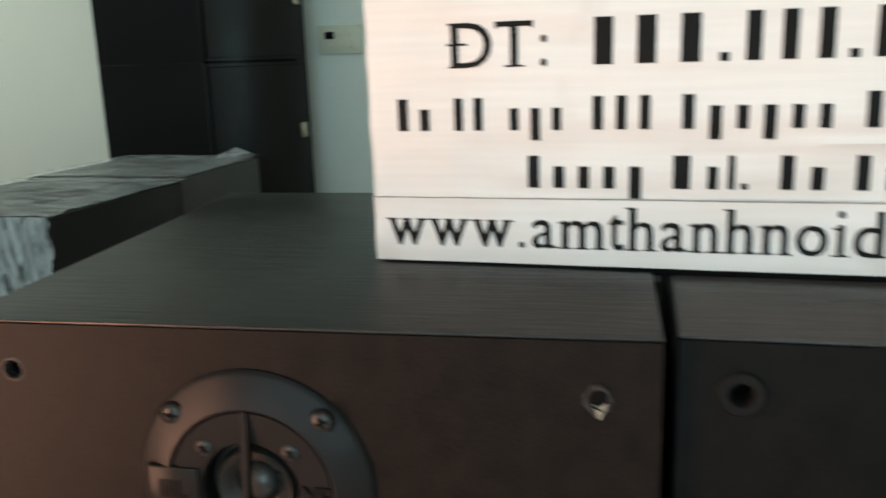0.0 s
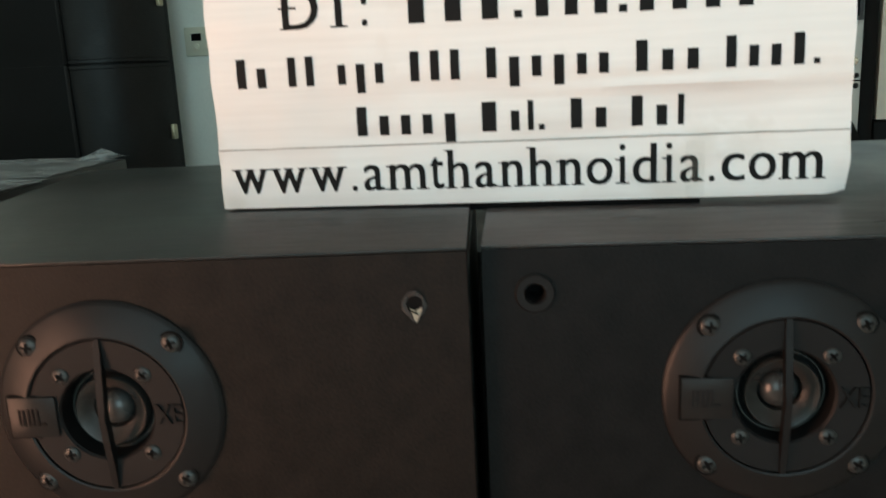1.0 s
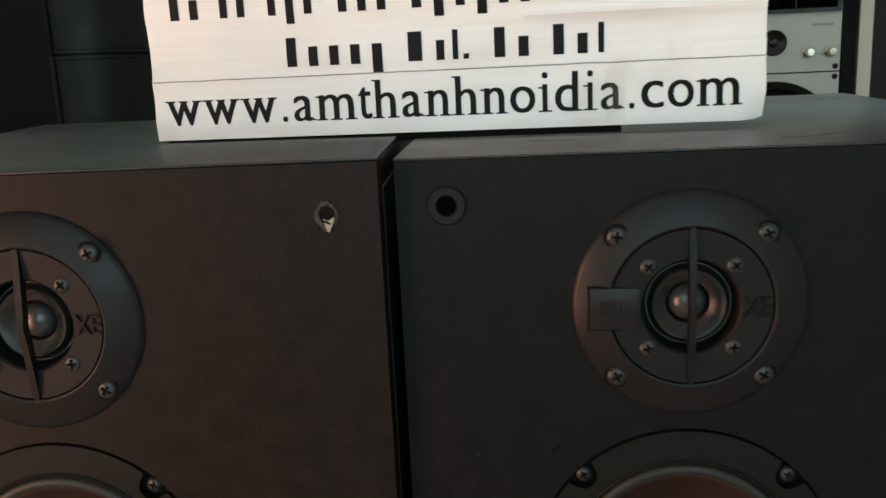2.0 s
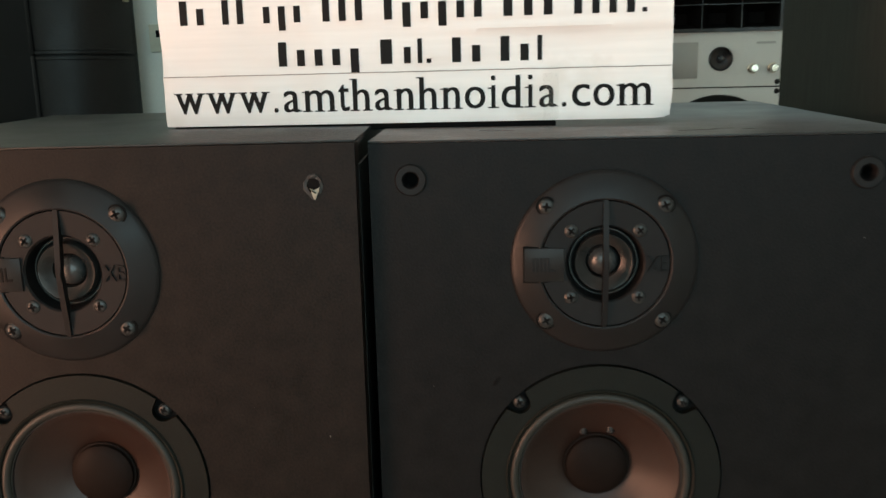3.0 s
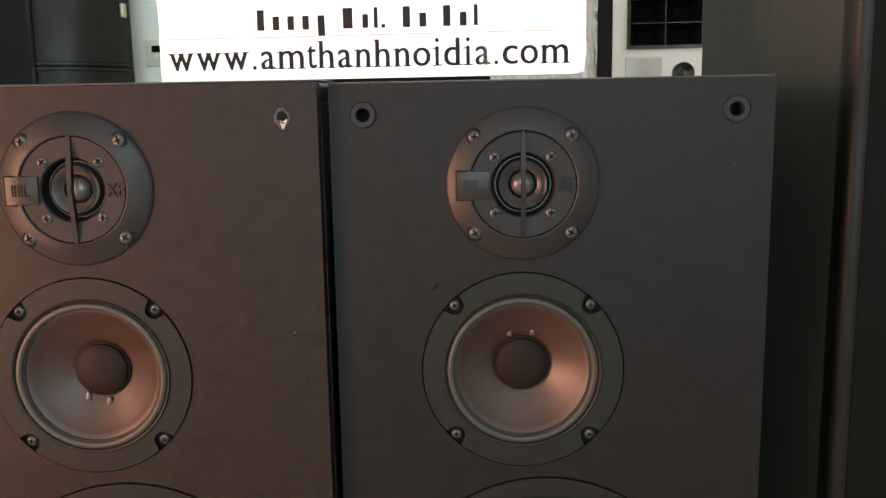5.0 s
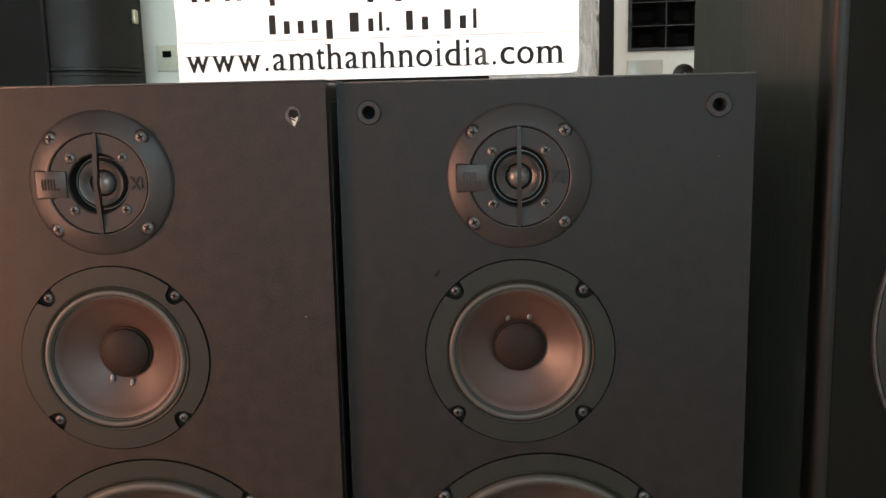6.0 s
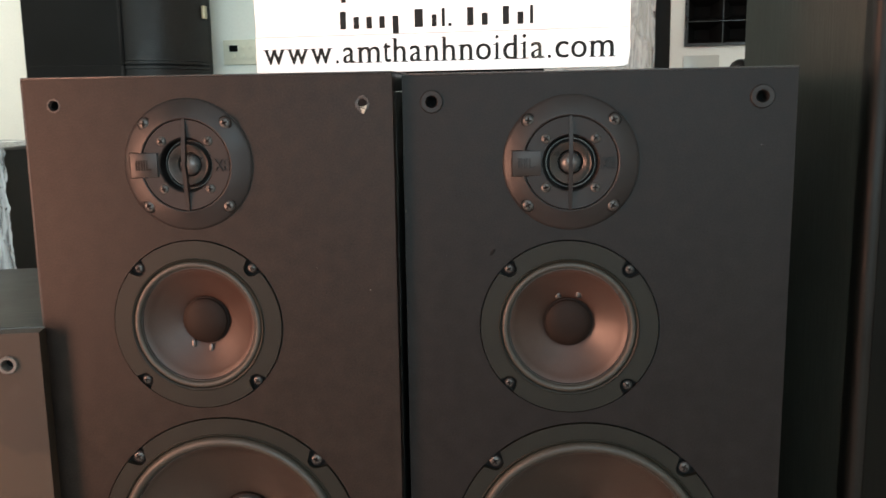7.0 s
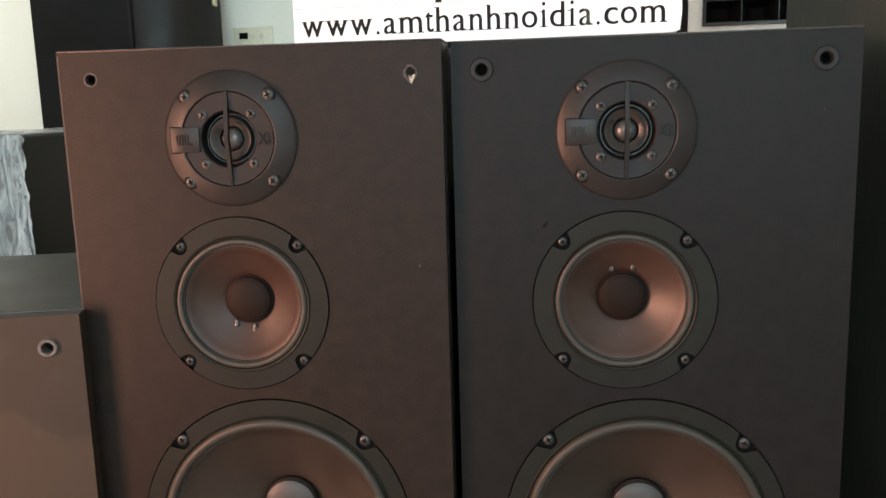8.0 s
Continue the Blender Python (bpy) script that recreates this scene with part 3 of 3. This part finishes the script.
# ---- the paper sign on top ----
def sign():
    sg = thing("paper_sign", "creased white paper sign with black lettering, standing on the loudspeakers", "sign", pose(0, 0.079, 0.9505))
    # Black strip stands in for the shadow line at the sign's foot.
    part("shadow_strip", box(-0.150, 0.112, 0.0012, 0.0150, -0.001, 0.0035, 0.0006), DARK, sg, "thin black strip for the shadow line under the sign")
    part("backing_board", box(-0.1545, 0.1835, 0.0030, 0.0110, 0.0035, 0.2000, 0.0010), PAPER, sg)

    def paper_y(x, z):
        """The relief of the paper: shallow folds, one sharp crease, a worn lower corner, and a strip glued over the rest."""
        strip = z < 0.0368
        seed = 8.0 if strip else 3.0
        y = 0.0022 * noise.noise((x * 5, z * 45, seed)) + 0.0006 * noise.noise((x * 40, z * 70, seed + 4)) - (0.0013 if strip else 0.0)
        fold = abs(z - 0.0630 - 0.010 * x - 0.0015 * noise.noise((x * 14, 2, 3.0)))
        return y - 0.0016 * max(0.0, 1 - fold / 0.0022) * min(1.0, max(0.0, (x + 0.02) * 9))

    def sheet(name, z0, z1, label):
        bm = bmesh.new()
        nx, nz = 110, max(10, int((z1 - z0) / 0.003))
        grid = []
        for j in range(nz + 1):
            row = []
            for i in range(nx + 1):
                u, v = i / nx, j / nz
                x, z = -0.1550 + 0.3415 * u, z0 + (z1 - z0) * v
                y = paper_y(x, min(z, 0.0367) if z0 < 0.01 else max(z, 0.0369))
                x += 0.0007 * noise.noise((z0 * 90, z * 60, 0)) * (1 if i in (0, nx) else 0)
                c = max(0.0, (u - 0.965) / 0.035) * max(0.0, 1 - v * 2.2) if z0 < 0.01 else 0.0
                row.append(bm.verts.new((x - 0.001 * c, y + 0.003 * c, z + 0.0018 * c * c)))
            grid.append(row)
        for j in range(nz):
            for i in range(nx):
                bm.faces.new((grid[j][i], grid[j][i + 1], grid[j + 1][i + 1], grid[j + 1][i]))
        ret = bmesh.ops.extrude_face_region(bm, geom=list(bm.faces))
        for v in ret["geom"]:
            if isinstance(v, bmesh.types.BMVert):
                v.co.y += 0.0003
        part(name, bm, PAPER, sg, label)

    sheet("upper_sheet", 0.0365, 0.2000, "upper sheet with lines of black text")
    sheet("lower_strip", 0.0035, 0.0372, "glued strip with the web address")

    def printed(name, bm, x0, z0, label=""):
        for v in bm.verts:
            x, z = v.co.x + x0, v.co.z + z0
            v.co = (x, paper_y(x, z) - 0.00035, z)
        part(name, bm, INK, sg, label)

    def bar(w, h):
        bm = bmesh.new()
        nx, nz = max(2, int(w / 0.003)), 5
        g = [[bm.verts.new((w * i / nx, 0, h * j / nz)) for i in range(nx + 1)] for j in range(nz + 1)]
        for j in range(nz):
            for i in range(nx):
                bm.faces.new((g[j][i], g[j][i + 1], g[j + 1][i + 1], g[j + 1][i]))
        return bm

    def bars(z, size, words):
        """Plain bars, one for each unreadable character: word start, word end, and the kind of each character in turn.
        x: low, l: tall, g: hanging, m: low and wide, M: tall and wide, i: narrow and tall, p: a point."""
        wide = {"x": 0.47, "l": 0.50, "g": 0.50, "m": 0.75, "M": 0.80, "i": 0.28, "p": 0.25}
        for a, b, kinds in words:
            k = (b - a) / sum(wide[c] for c in kinds)
            x = a
            for c in kinds:
                w = wide[c] * k
                top = size * (0.12 if c == "p" else 0.45 if c in "xgm" else 0.67)
                low = -0.21 * size if c == "g" else 0.0
                solid = 0.13 * size if c in "ip" else 0.44 * w
                printed("text_bar", bar(solid, top - low), x + (w - solid) / 2, z + low)
                x += w

    def finer(bm):
        bmesh.ops.subdivide_edges(bm, edges=[e for e in bm.edges if e.calc_length() > 0.004], cuts=2, use_grid_fill=False)
        bmesh.ops.triangulate(bm, faces=bm.faces)
        return bm

    # advance, left and right edge, height of each letter, then its serifs as (from, to, level), all in ems
    low, mid, high = 0.0, 0.422, 0.655
    letters = {
        "w": (0.722, 0.050, 0.672, 0.450, ((0.010, 0.200, mid), (0.270, 0.440, mid), (0.530, 0.712, mid))),
        ".": (0.250, 0.075, 0.170, 0.100, ()),
        "a": (0.444, 0.040, 0.400, 0.460, ((0.360, 0.442, 0.010),)),
        "m": (0.778, 0.070, 0.715, 0.460, ((0.016, 0.225, low), (0.285, 0.495, low), (0.560, 0.772, low), (0.010, 0.110, 0.405))),
        "t": (0.278, 0.018, 0.270, 0.579, ()),
        "h": (0.500, 0.062, 0.430, 0.683, ((0.008, 0.215, low), (0.280, 0.490, low), (0.006, 0.100, high))),
        "n": (0.500, 0.072, 0.430, 0.460, ((0.016, 0.225, low), (0.280, 0.488, low), (0.010, 0.110, 0.405))),
        "o": (0.500, 0.028, 0.472, 0.460, ()),
        "i": (0.278, 0.088, 0.188, 0.683, ((0.022, 0.255, low), (0.020, 0.120, 0.405))),
        "d": (0.500, 0.030, 0.432, 0.683, ((0.345, 0.430, high), (0.410, 0.492, low))),
        "c": (0.444, 0.028, 0.412, 0.460, ()),
        "D": (0.722, 0.060, 0.690, 0.662, ((0.016, 0.140, low), (0.016, 0.140, 0.632))),
        "T": (0.611, 0.020, 0.592, 0.662, ((0.160, 0.452, low), (0.020, 0.060, 0.560), (0.552, 0.592, 0.560))),
        ":": (0.278, 0.085, 0.180, 0.450, ()),
    }

    def letter_row(name, text, x0, z0, em, label):
        """The built-in font, set letter by letter with heavy uprights and small serifs."""
        x = x0
        for c in text:
            step, a, b, tall, feet = letters[c]
            heavy = 0.030 * em
            glyph = lettering(c, (b - a) * em - heavy, tall * em, -0.004)
            me = bpy.data.meshes.new("scratch")
            glyph.to_mesh(me)
            for v in glyph.verts:
                v.co.x += heavy
            glyph.from_mesh(me)
            bpy.data.meshes.remove(me)
            for f0, f1, z in feet:
                f0, f1 = f0 - a, f1 - a
                glyph.faces.new([glyph.verts.new((u * em, 0, w * em)) for u, w in ((f0, z), (f1, z), (f1, z + 0.028), (f0, z + 0.028))])
            printed(name, finer(glyph), x + a * em, z0, label)
            x += step * em

    em = 0.0313
    letter_row("web_address_letter", "www.amthanhnoidia.com", -0.1483, 0.0120, em, "black printed letter of the web address")
    bars(0.0425, 0.0238, ((-0.077, -0.015, "lxxxg"), (-0.009, 0.031, "Mxip"), (0.040, 0.066, "lx"), (0.072, 0.105, "lxi")))
    bars(0.0710, 0.0238, ((-0.143, -0.120, "lx"), (-0.113, -0.093, "ll"), (-0.085, -0.054, "xgx"), (-0.045, -0.012, "lll"), (-0.004, 0.067, "lgxgxx"), (0.074, 0.113, "lxx"), (0.120, 0.171, "lxxlp")))
    letter_row("heading_letter", "DT:", -0.1130, 0.1015, 0.0325, "black printed capital of the heading")
    printed("letter_stroke", bar(0.0100, 0.0012), -0.1130, 0.1122)
    bars(0.1015, 0.0325, ((-0.047, 0.022, "lllp"), (0.022, 0.075, "lllp"), (0.075, 0.141, "llll")))
    # Grey line carries the shade of the gap where the two sheets meet.
    seam = bar(0.340, 0.0006)
    for v in seam.verts:
        x, z = v.co.x - 0.1545, v.co.z + 0.0368
        v.co = (x, paper_y(x, 0.0367) - 0.0004, z + 0.0003 * noise.noise((x * 60, 0, 1)))
    part("seam", seam, SEAM_SHADE, sg, "grey line painted for the shade between the sheets")
    tape = bar(0.010, 0.030)
    for v in tape.verts:
        x, z = v.co.x + 0.1035, v.co.z + 0.0040
        v.co = (x, paper_y(x, z) - 0.0006, z)
    part("tape", tape, TAPE, sg, "yellowed strip of clear tape")


sign()


# ---- loudspeakers standing round them ----
def small_speaker():
    m = pose(-0.3085, -0.0580, 0, 0, 0, 17)
    sp = thing("lower_loudspeaker", "lower dusty brown loudspeaker with black veneer top", "loudspeaker", m)
    w, d, h = 0.285, 0.330, 0.738
    bm = plate([[(-w, 0), (0, 0), (0, h - 0.001), (-w, h - 0.001)], circle(-0.027, h - 0.028, 0.0075, 24), circle(-w + 0.027, h - 0.028, 0.0075, 24), circle(-w / 2, h - 0.32, 0.100)], 0, 0.018)
    part("baffle", bm, BAFFLE_OLD, sp, "dusty brown front panel with stains")
    part("cabinet", box(-w, 0, 0.0182, d, 0, h, 0.0015), ASH, sp, "black veneered cabinet")
    for x in (-0.027, -w + 0.027):
        part("grille_socket", lathe([(0.0080, 0.001), (0.0080, -0.0012), (0.0072, -0.0022), (0.0052, -0.0022), (0.0046, -0.0010), (0.0044, 0.015)], x, h - 0.028, 36), SOCKET, sp, "worn grey grille socket")
        part("socket_bore", lathe([(0.0048, 0.010), (0, 0.010)], x, h - 0.028, 24), DARK, sp)
    part("woofer", lathe([(0.106, 0.0), (0.106, -0.003), (0.092, -0.003), (0.088, 0.001), (0.080, -0.004), (0.072, 0.002), (0.03, 0.016), (0, 0.008)], -w / 2, h - 0.32, 64), FRAME, sp)


small_speaker()


def tall_speaker():
    m = pose(0.3812, 0.0550, 0, 0, 0, 9.2)
    sp = thing("tall_loudspeaker", "tall dark veneered tower loudspeaker with rounded front edges", "loudspeaker", m)
    w, d, h, r = 0.40, 0.299, 1.50, 0.0105
    out = []
    for cx, a0 in ((r, 180), (w - r, 270)):
        out += [(cx + r * math.cos(radians(a0 + 90 * k / 10)), r + r * math.sin(radians(a0 + 90 * k / 10))) for k in range(11)]
    out += [(w, 0.020), (0, 0.020)]
    bm = bmesh.new()
    f = bm.faces.new([bm.verts.new((x, y, 0)) for x, y in out])
    for v in bmesh.ops.extrude_face_region(bm, geom=[f])["geom"]:
        if isinstance(v, bmesh.types.BMVert):
            v.co.z = h
    part("front_board", bm, FRONT_EDGE, sp, "dark front board with rounded edges")
    part("cabinet", box(0.0002, w - 0.0002, 0.0202, d, 0, h), ASH_SIDE, sp, "dark veneered cabinet with upright grain")
    part("front_panel", box(0.0120, w - 0.0120, -0.0010, 0.004, 0.02, h - 0.02, 0.001), FRONT_DARK, sp, "very dark plain front panel")
    c = (0.2005, 0.738)
    part("woofer_frame", lathe([(0.154, 0.004), (0.154, -0.004), (0.151, -0.006), (0.136, -0.006), (0.133, -0.001)], *c, 96), FRAME, sp, "round woofer frame")
    part("trim_ring", lathe([(0.1575, 0.001), (0.1570, -0.0035), (0.1545, -0.0035), (0.1542, 0.001)], *c, 128), STEEL, sp, "thin bright ring round the woofer")
    part("surround", lathe(arc_pts(0.134, 0.118, -0.001, 0.008), *c, 96), RUBBER, sp)
    part("cone", lathe([(0.118, -0.002), (0.05, -0.0012), (0.05, -0.003), (0.03, -0.009), (0, -0.011)], *c, 96), CONE_BIG, sp)


tall_speaker()


def film_sheet(parent, name, fn, nu, nv, label, mat=None):
    bm = bmesh.new()
    g = [[bm.verts.new(fn(i / nu, j / nv)) for i in range(nu + 1)] for j in range(nv + 1)]
    for j in range(nv):
        for i in range(nu):
            bm.faces.new((g[j][i], g[j][i + 1], g[j + 1][i + 1], g[j + 1][i]))
    return part(name, bm, mat or FILM, parent, label)


def crumple(p, k=1.0):
    p = Vector(p)
    return 0.006 * k * noise.noise(p * 14) + 0.004 * k * abs(noise.noise(p * 37)) + 0.002 * k * noise.noise(p * 90)


def wrapped(x0, x1, y0, y1, h, hang, mat, label):
    sp = thing("wrapped_loudspeaker", label, "loudspeaker", pose(x1, y0, 0), "film-wrapped loudspeakers along the wall")
    w, d = x1 - x0, y1 - y0
    part("cabinet", box(-w, 0, 0, d, 0, h, 0.003), mat, sp)
    part("side_bolt", lathe([(0.008, 0.0), (0.008, -0.003), (0.004, -0.0045), (0, -0.0045)], 0, 0, 24), PLASTIC, sp, "", pose(0.0005, d * 0.62, h - 0.085, 0, 0, 90))
    film_sheet(sp, "film_top", lambda u, v: (-w - 0.004 + (w + 0.010) * u + 0.010 * noise.noise((v * 9, 1, x0)) * u, -0.004 + (d + 0.012) * v, h + 0.004 + abs(crumple((u * w + x0, v * d + y0, 0), 0.6)) + (0 if hang else 0.020) * max(0, 1 - abs(u - 0.86) / 0.16) * max(0, 1 - abs(v - 0.90) / 0.12)), 50, 50, "crumpled clear film on top", FILM_TOP)
    if hang:
        film_sheet(sp, "film_front", lambda u, v: (-w + (w - 0.010 + 0.014 * noise.noise((v * 9, 4, 2))) * u + crumple((u, v, 3), 0.8), -0.006 - abs(crumple((u * w, v * 0.5, 5), 2.0)), h + 0.004 - 0.62 * v), 50, 60, "clear film hanging down the front")
        film_sheet(sp, "film_edge", lambda u, v: (-0.016 + 0.020 * u + abs(crumple((u, v * 2, 7), 1.6)), -0.009 + (0.004 + 0.010 * v + 0.008 * noise.noise((v * 12, 3, 1))) * u, h + 0.004 - 0.62 * v), 24, 70, "torn film edge folded round the corner")


wrapped(-1.10, -0.785, 0.560, 0.880, 0.868, True, DULL_CAB, "black loudspeaker wrapped in torn clear film")
wrapped(-1.12, -0.810, 0.912, 1.200, 0.868, False, GREY_CAB, "dark grey loudspeaker with crumpled clear film on its top")


def stage_cabinet(z0, z1, label):
    sp = thing("stage_loudspeaker", label, "loudspeaker", pose(-1.054, 1.45, z0), "stacked stage loudspeakers")
    h = z1 - z0 - 0.0001
    left, right = (-0.262, -0.040), (0.172, 0.157)
    n = 16
    front = []
    for k in range(n + 1):
        f = k / n
        x, y = right[0] * f, right[1] * f
        b = 0.042 * math.sin(math.pi * f) ** 0.8
        front.append((x + 0.62 * b, y - 0.78 * b))

    def prism(pts, za, zb):
        bm = bmesh.new()
        f = bm.faces.new([bm.verts.new((x, y, za)) for x, y in pts])
        for v in bmesh.ops.extrude_face_region(bm, geom=[f])["geom"]:
            if isinstance(v, bmesh.types.BMVert):
                v.co.z = zb
        return bm

    part("body", prism([left, (-0.006, 0.004), (-0.002, 0.010)] + [(x, y + 0.012) for x, y in front[1:]] + [(0.171, 0.178), (0.080, 0.24), (-0.262, 0.24)], 0, h), PA, sp, "textured black side panel")
    part("grille", prism(front + [(0.164, 0.167), (0.004, 0.012)], 0.0115, h - 0.0115), GRILLE, sp, "curved ribbed black grille")
    for za, zb, o in ((0.003, 0.010, 0.003), (h - 0.010, h - 0.003, 0.003)):
        part("rib", prism([(x + o * 0.6, y - o) for x, y in front] + [(0.164, 0.167), (0.004, 0.012)], za, zb), GRILLE, sp)
    part("corner_strip", box(-0.008, 0.002, -0.006, 0.006, 0.002, h - 0.002, 0.002), PA, sp)
    for za in (0.128, h - 0.186):
        part("catch", box(0.166, 0.176, 0.128, 0.150, za, za + 0.036, 0.003), BRASS, sp, "worn pale metal catch")


stage_cabinet(0.0, 0.560, "black stage loudspeaker at the bottom of a stack")
stage_cabinet(0.560, 1.058, "black stage loudspeaker with ribbed curved grille in a stack")
stage_cabinet(1.058, 1.560, "black stage loudspeaker with ribbed curved grille on top of a stack")


def switch_plate():
    sw = thing("wall_switch", "ivory wall plate with a socket and push switches", "switch", pose(-0.890, 1.73, 1.068))
    part("plate", box(0, 0.120, -0.009, 0, 0, 0.072, 0.003), SWITCH, sw)
    part("module_frame", box(0.014, 0.106, -0.0105, -0.008, 0.013, 0.059, 0.001), SWITCH, sw)
    part("socket_face", box(0.020, 0.046, -0.0125, -0.010, 0.038, 0.056, 0.001), DARK, sw, "black socket insert")
    for x, z in ((0.060, 0.048), (0.088, 0.048), (0.060, 0.024), (0.088, 0.024), (0.032, 0.024)):
        part("push_switch", lathe([(0.0075, -0.009), (0.0075, -0.0125), (0.006, -0.0138), (0, -0.0138)], x, z, 24), SWITCH, sw)


switch_plate()


def silver_speaker():
    sp = thing("silver_loudspeaker", "vintage loudspeaker with pale silver front, black cabinet and multicell horn", "loudspeaker", pose(0.332, 1.500, 0))
    w, h = 0.369, 1.36
    px0, px1 = 0.037, 0.341
    cab = bmesh.new()
    box(0, px0 - 0.001, 0.0, 0.33, 0, h, 0.002, 2, cab)
    box(px1 + 0.001, w, 0.0, 0.33, 0, h, 0.002, 2, cab)
    box(px0 - 0.001, px1 + 0.001, 0.05, 0.33, 0, h, 0, 2, cab)
    box(px0 - 0.001, px1 + 0.001, 0.0, 0.05, h - 0.03, h, 0, 2, cab)
    part("cabinet", cab, PA, sp, "plain black cabinet")
    hx0, hx1, hz0, hz1 = 0.074, 0.333, 1.073, 1.240
    bm = plate([[(px0, 0.948), (px1, 0.948), (px1, h - 0.031), (px0, h - 0.031)], [(hx0, hz0), (hx1, hz0), (hx1, hz1), (hx0, hz1)]], 0.004, 0.020)
    panel = part("upper_panel", bm, SILVER, sp, "pale silver upper panel")
    bm = plate([[(px0, 0.001), (px1, 0.001), (px1, 0.945), (px0, 0.945)], circle((px0 + px1) / 2 + 0.016, 0.785, 0.1340)], 0.004, 0.020)
    part("lower_panel", bm, SILVER, sp, "pale silver lower panel")
    part("woofer", lathe([(0.1455, 0.0025), (0.1440, -0.006), (0.130, -0.006), (0.126, 0.004), (0.112, -0.004), (0.100, 0.006), (0.04, 0.04), (0.02, 0.03), (0, 0.028)], (px0 + px1) / 2 + 0.016, 0.785, 72), FRAME, sp, "large dark woofer")
    frame_bm = plate([[(hx0 - 0.004, hz0 - 0.004), (hx1 + 0.004, hz0 - 0.004), (hx1 + 0.004, hz1 + 0.004), (hx0 - 0.004, hz1 + 0.004)], [(hx0 + 0.004, hz0 + 0.004), (hx1 - 0.004, hz0 + 0.004), (hx1 - 0.004, hz1 - 0.004), (hx0 + 0.004, hz1 - 0.004)]], -0.006, 0.010)
    horn = part("horn", frame_bm, HORN, sp, "black multicell horn")
    part("horn_back", box(hx0, hx1, 0.046, 0.049, hz0, hz1), DARK, horn)
    for i in range(3):
        for j in range(3):
            ax0, ax1 = hx0 + (hx1 - hx0) * i / 3 + 0.001, hx0 + (hx1 - hx0) * (i + 1) / 3 - 0.001
            az0, az1 = hz0 + (hz1 - hz0) * j / 3 + 0.001, hz0 + (hz1 - hz0) * (j + 1) / 3 - 0.001
            c = bmesh.new()
            a = [c.verts.new((x, -0.002, z)) for x, z in ((ax0, az0), (ax1, az0), (ax1, az1), (ax0, az1))]
            mx, mz = (ax0 + ax1) / 2, (az0 + az1) / 2
            b = [c.verts.new((mx + (v.co.x - mx) * 0.45, 0.044, mz + (v.co.z - mz) * 0.45)) for v in a]
            for k in range(4):
                c.faces.new((a[k], a[(k + 1) % 4], b[(k + 1) % 4], b[k]))
            part("horn_cell", c, DARK, horn)
    for k in (1, 2):
        x = hx0 + (hx1 - hx0) * k / 3
        z = hz0 + (hz1 - hz0) * k / 3
        part("divider", box(x - 0.0010, x + 0.0010, -0.0045, 0.02, hz0 + 0.002, hz1 - 0.002), HORN, horn)
        part("divider", box(hx0 + 0.002, hx1 - 0.002, -0.0040, 0.02, z - 0.0009, z + 0.0009), HORN, horn)
    part("label_plate", box(0.069, 0.155, 0.0015, 0.006, 0.968, 1.048, 0.001), PLATE, sp, "plain grey label plate")
    part("small_tweeter", lathe([(0.0270, 0.004), (0.0265, 0.0), (0.0235, -0.0025), (0.0180, 0.0016), (0.0100, 0.0030), (0.0080, -0.0010), (0, -0.0030)], 0.206, 1.010, 40), HORN, sp, "small round black tweeter")
    for x in (0.276, 0.320):
        part("knob", lathe([(0.0115, 0.004), (0.0115, -0.002), (0.0088, -0.004), (0.0082, -0.018), (0.0070, -0.020), (0, -0.020)], x, 0.988, 32), CHROME, sp, "shiny metal control knob")
    part("name_bar", box(0.283, 0.325, 0.0034, 0.006, 1.041, 1.046), PLATE, sp)
    for x, z in ((0.332, 0.957), (0.332, 0.936), (0.046, 0.957), (0.046, 0.936), (0.050, 1.20)):
        part("screw", SCREW, None, sp, "", Matrix.Translation((x, 0.0035, z)))


silver_speaker()


def wrapped_box():
    sp = thing("wrapped_tower", "pale grey tower loudspeaker wrapped in clear film", "loudspeaker", pose(0.322, 1.46, 0))
    part("cabinet", box(-0.26, 0, 0.0, 0.26, 0, 1.30, 0.004), PLATE, sp, "pale grey cabinet")
    film_sheet(sp, "film_front", lambda u, v: (-0.264 + 0.270 * u, -0.004 - abs(crumple((u * 0.3, v * 1.3, 11), 1.8)), 0.02 + 1.29 * v), 50, 90, "shiny crumpled clear film")


wrapped_box()


# Unseen box, added so that no bright wall shows through the gap.
def gap_backing():
    sp = thing("gap_backing_box", "added black box that darkens the gap between the pair", "loudspeaker", pose(-0.24, 0.62, 0))
    part("cabinet", box(0, 0.44, 0.0, 0.32, 0, 0.80, 0.003), PA, sp)


gap_backing()


def framed_board():
    sp = thing("framed_board", "cream board in a black frame leaning by the wall", "board", pose(0.7030, 1.500, 0))
    part("panel", box(0.006, 0.420, 0.004, 0.030, 0.864, 1.40, 0), WHITE_BOARD, sp, "plain cream panel")
    part("base", box(0.0, 0.426, -0.002, 0.200, 0, 0.860, 0.003), PA, sp, "black cabinet below the panel")


framed_board()
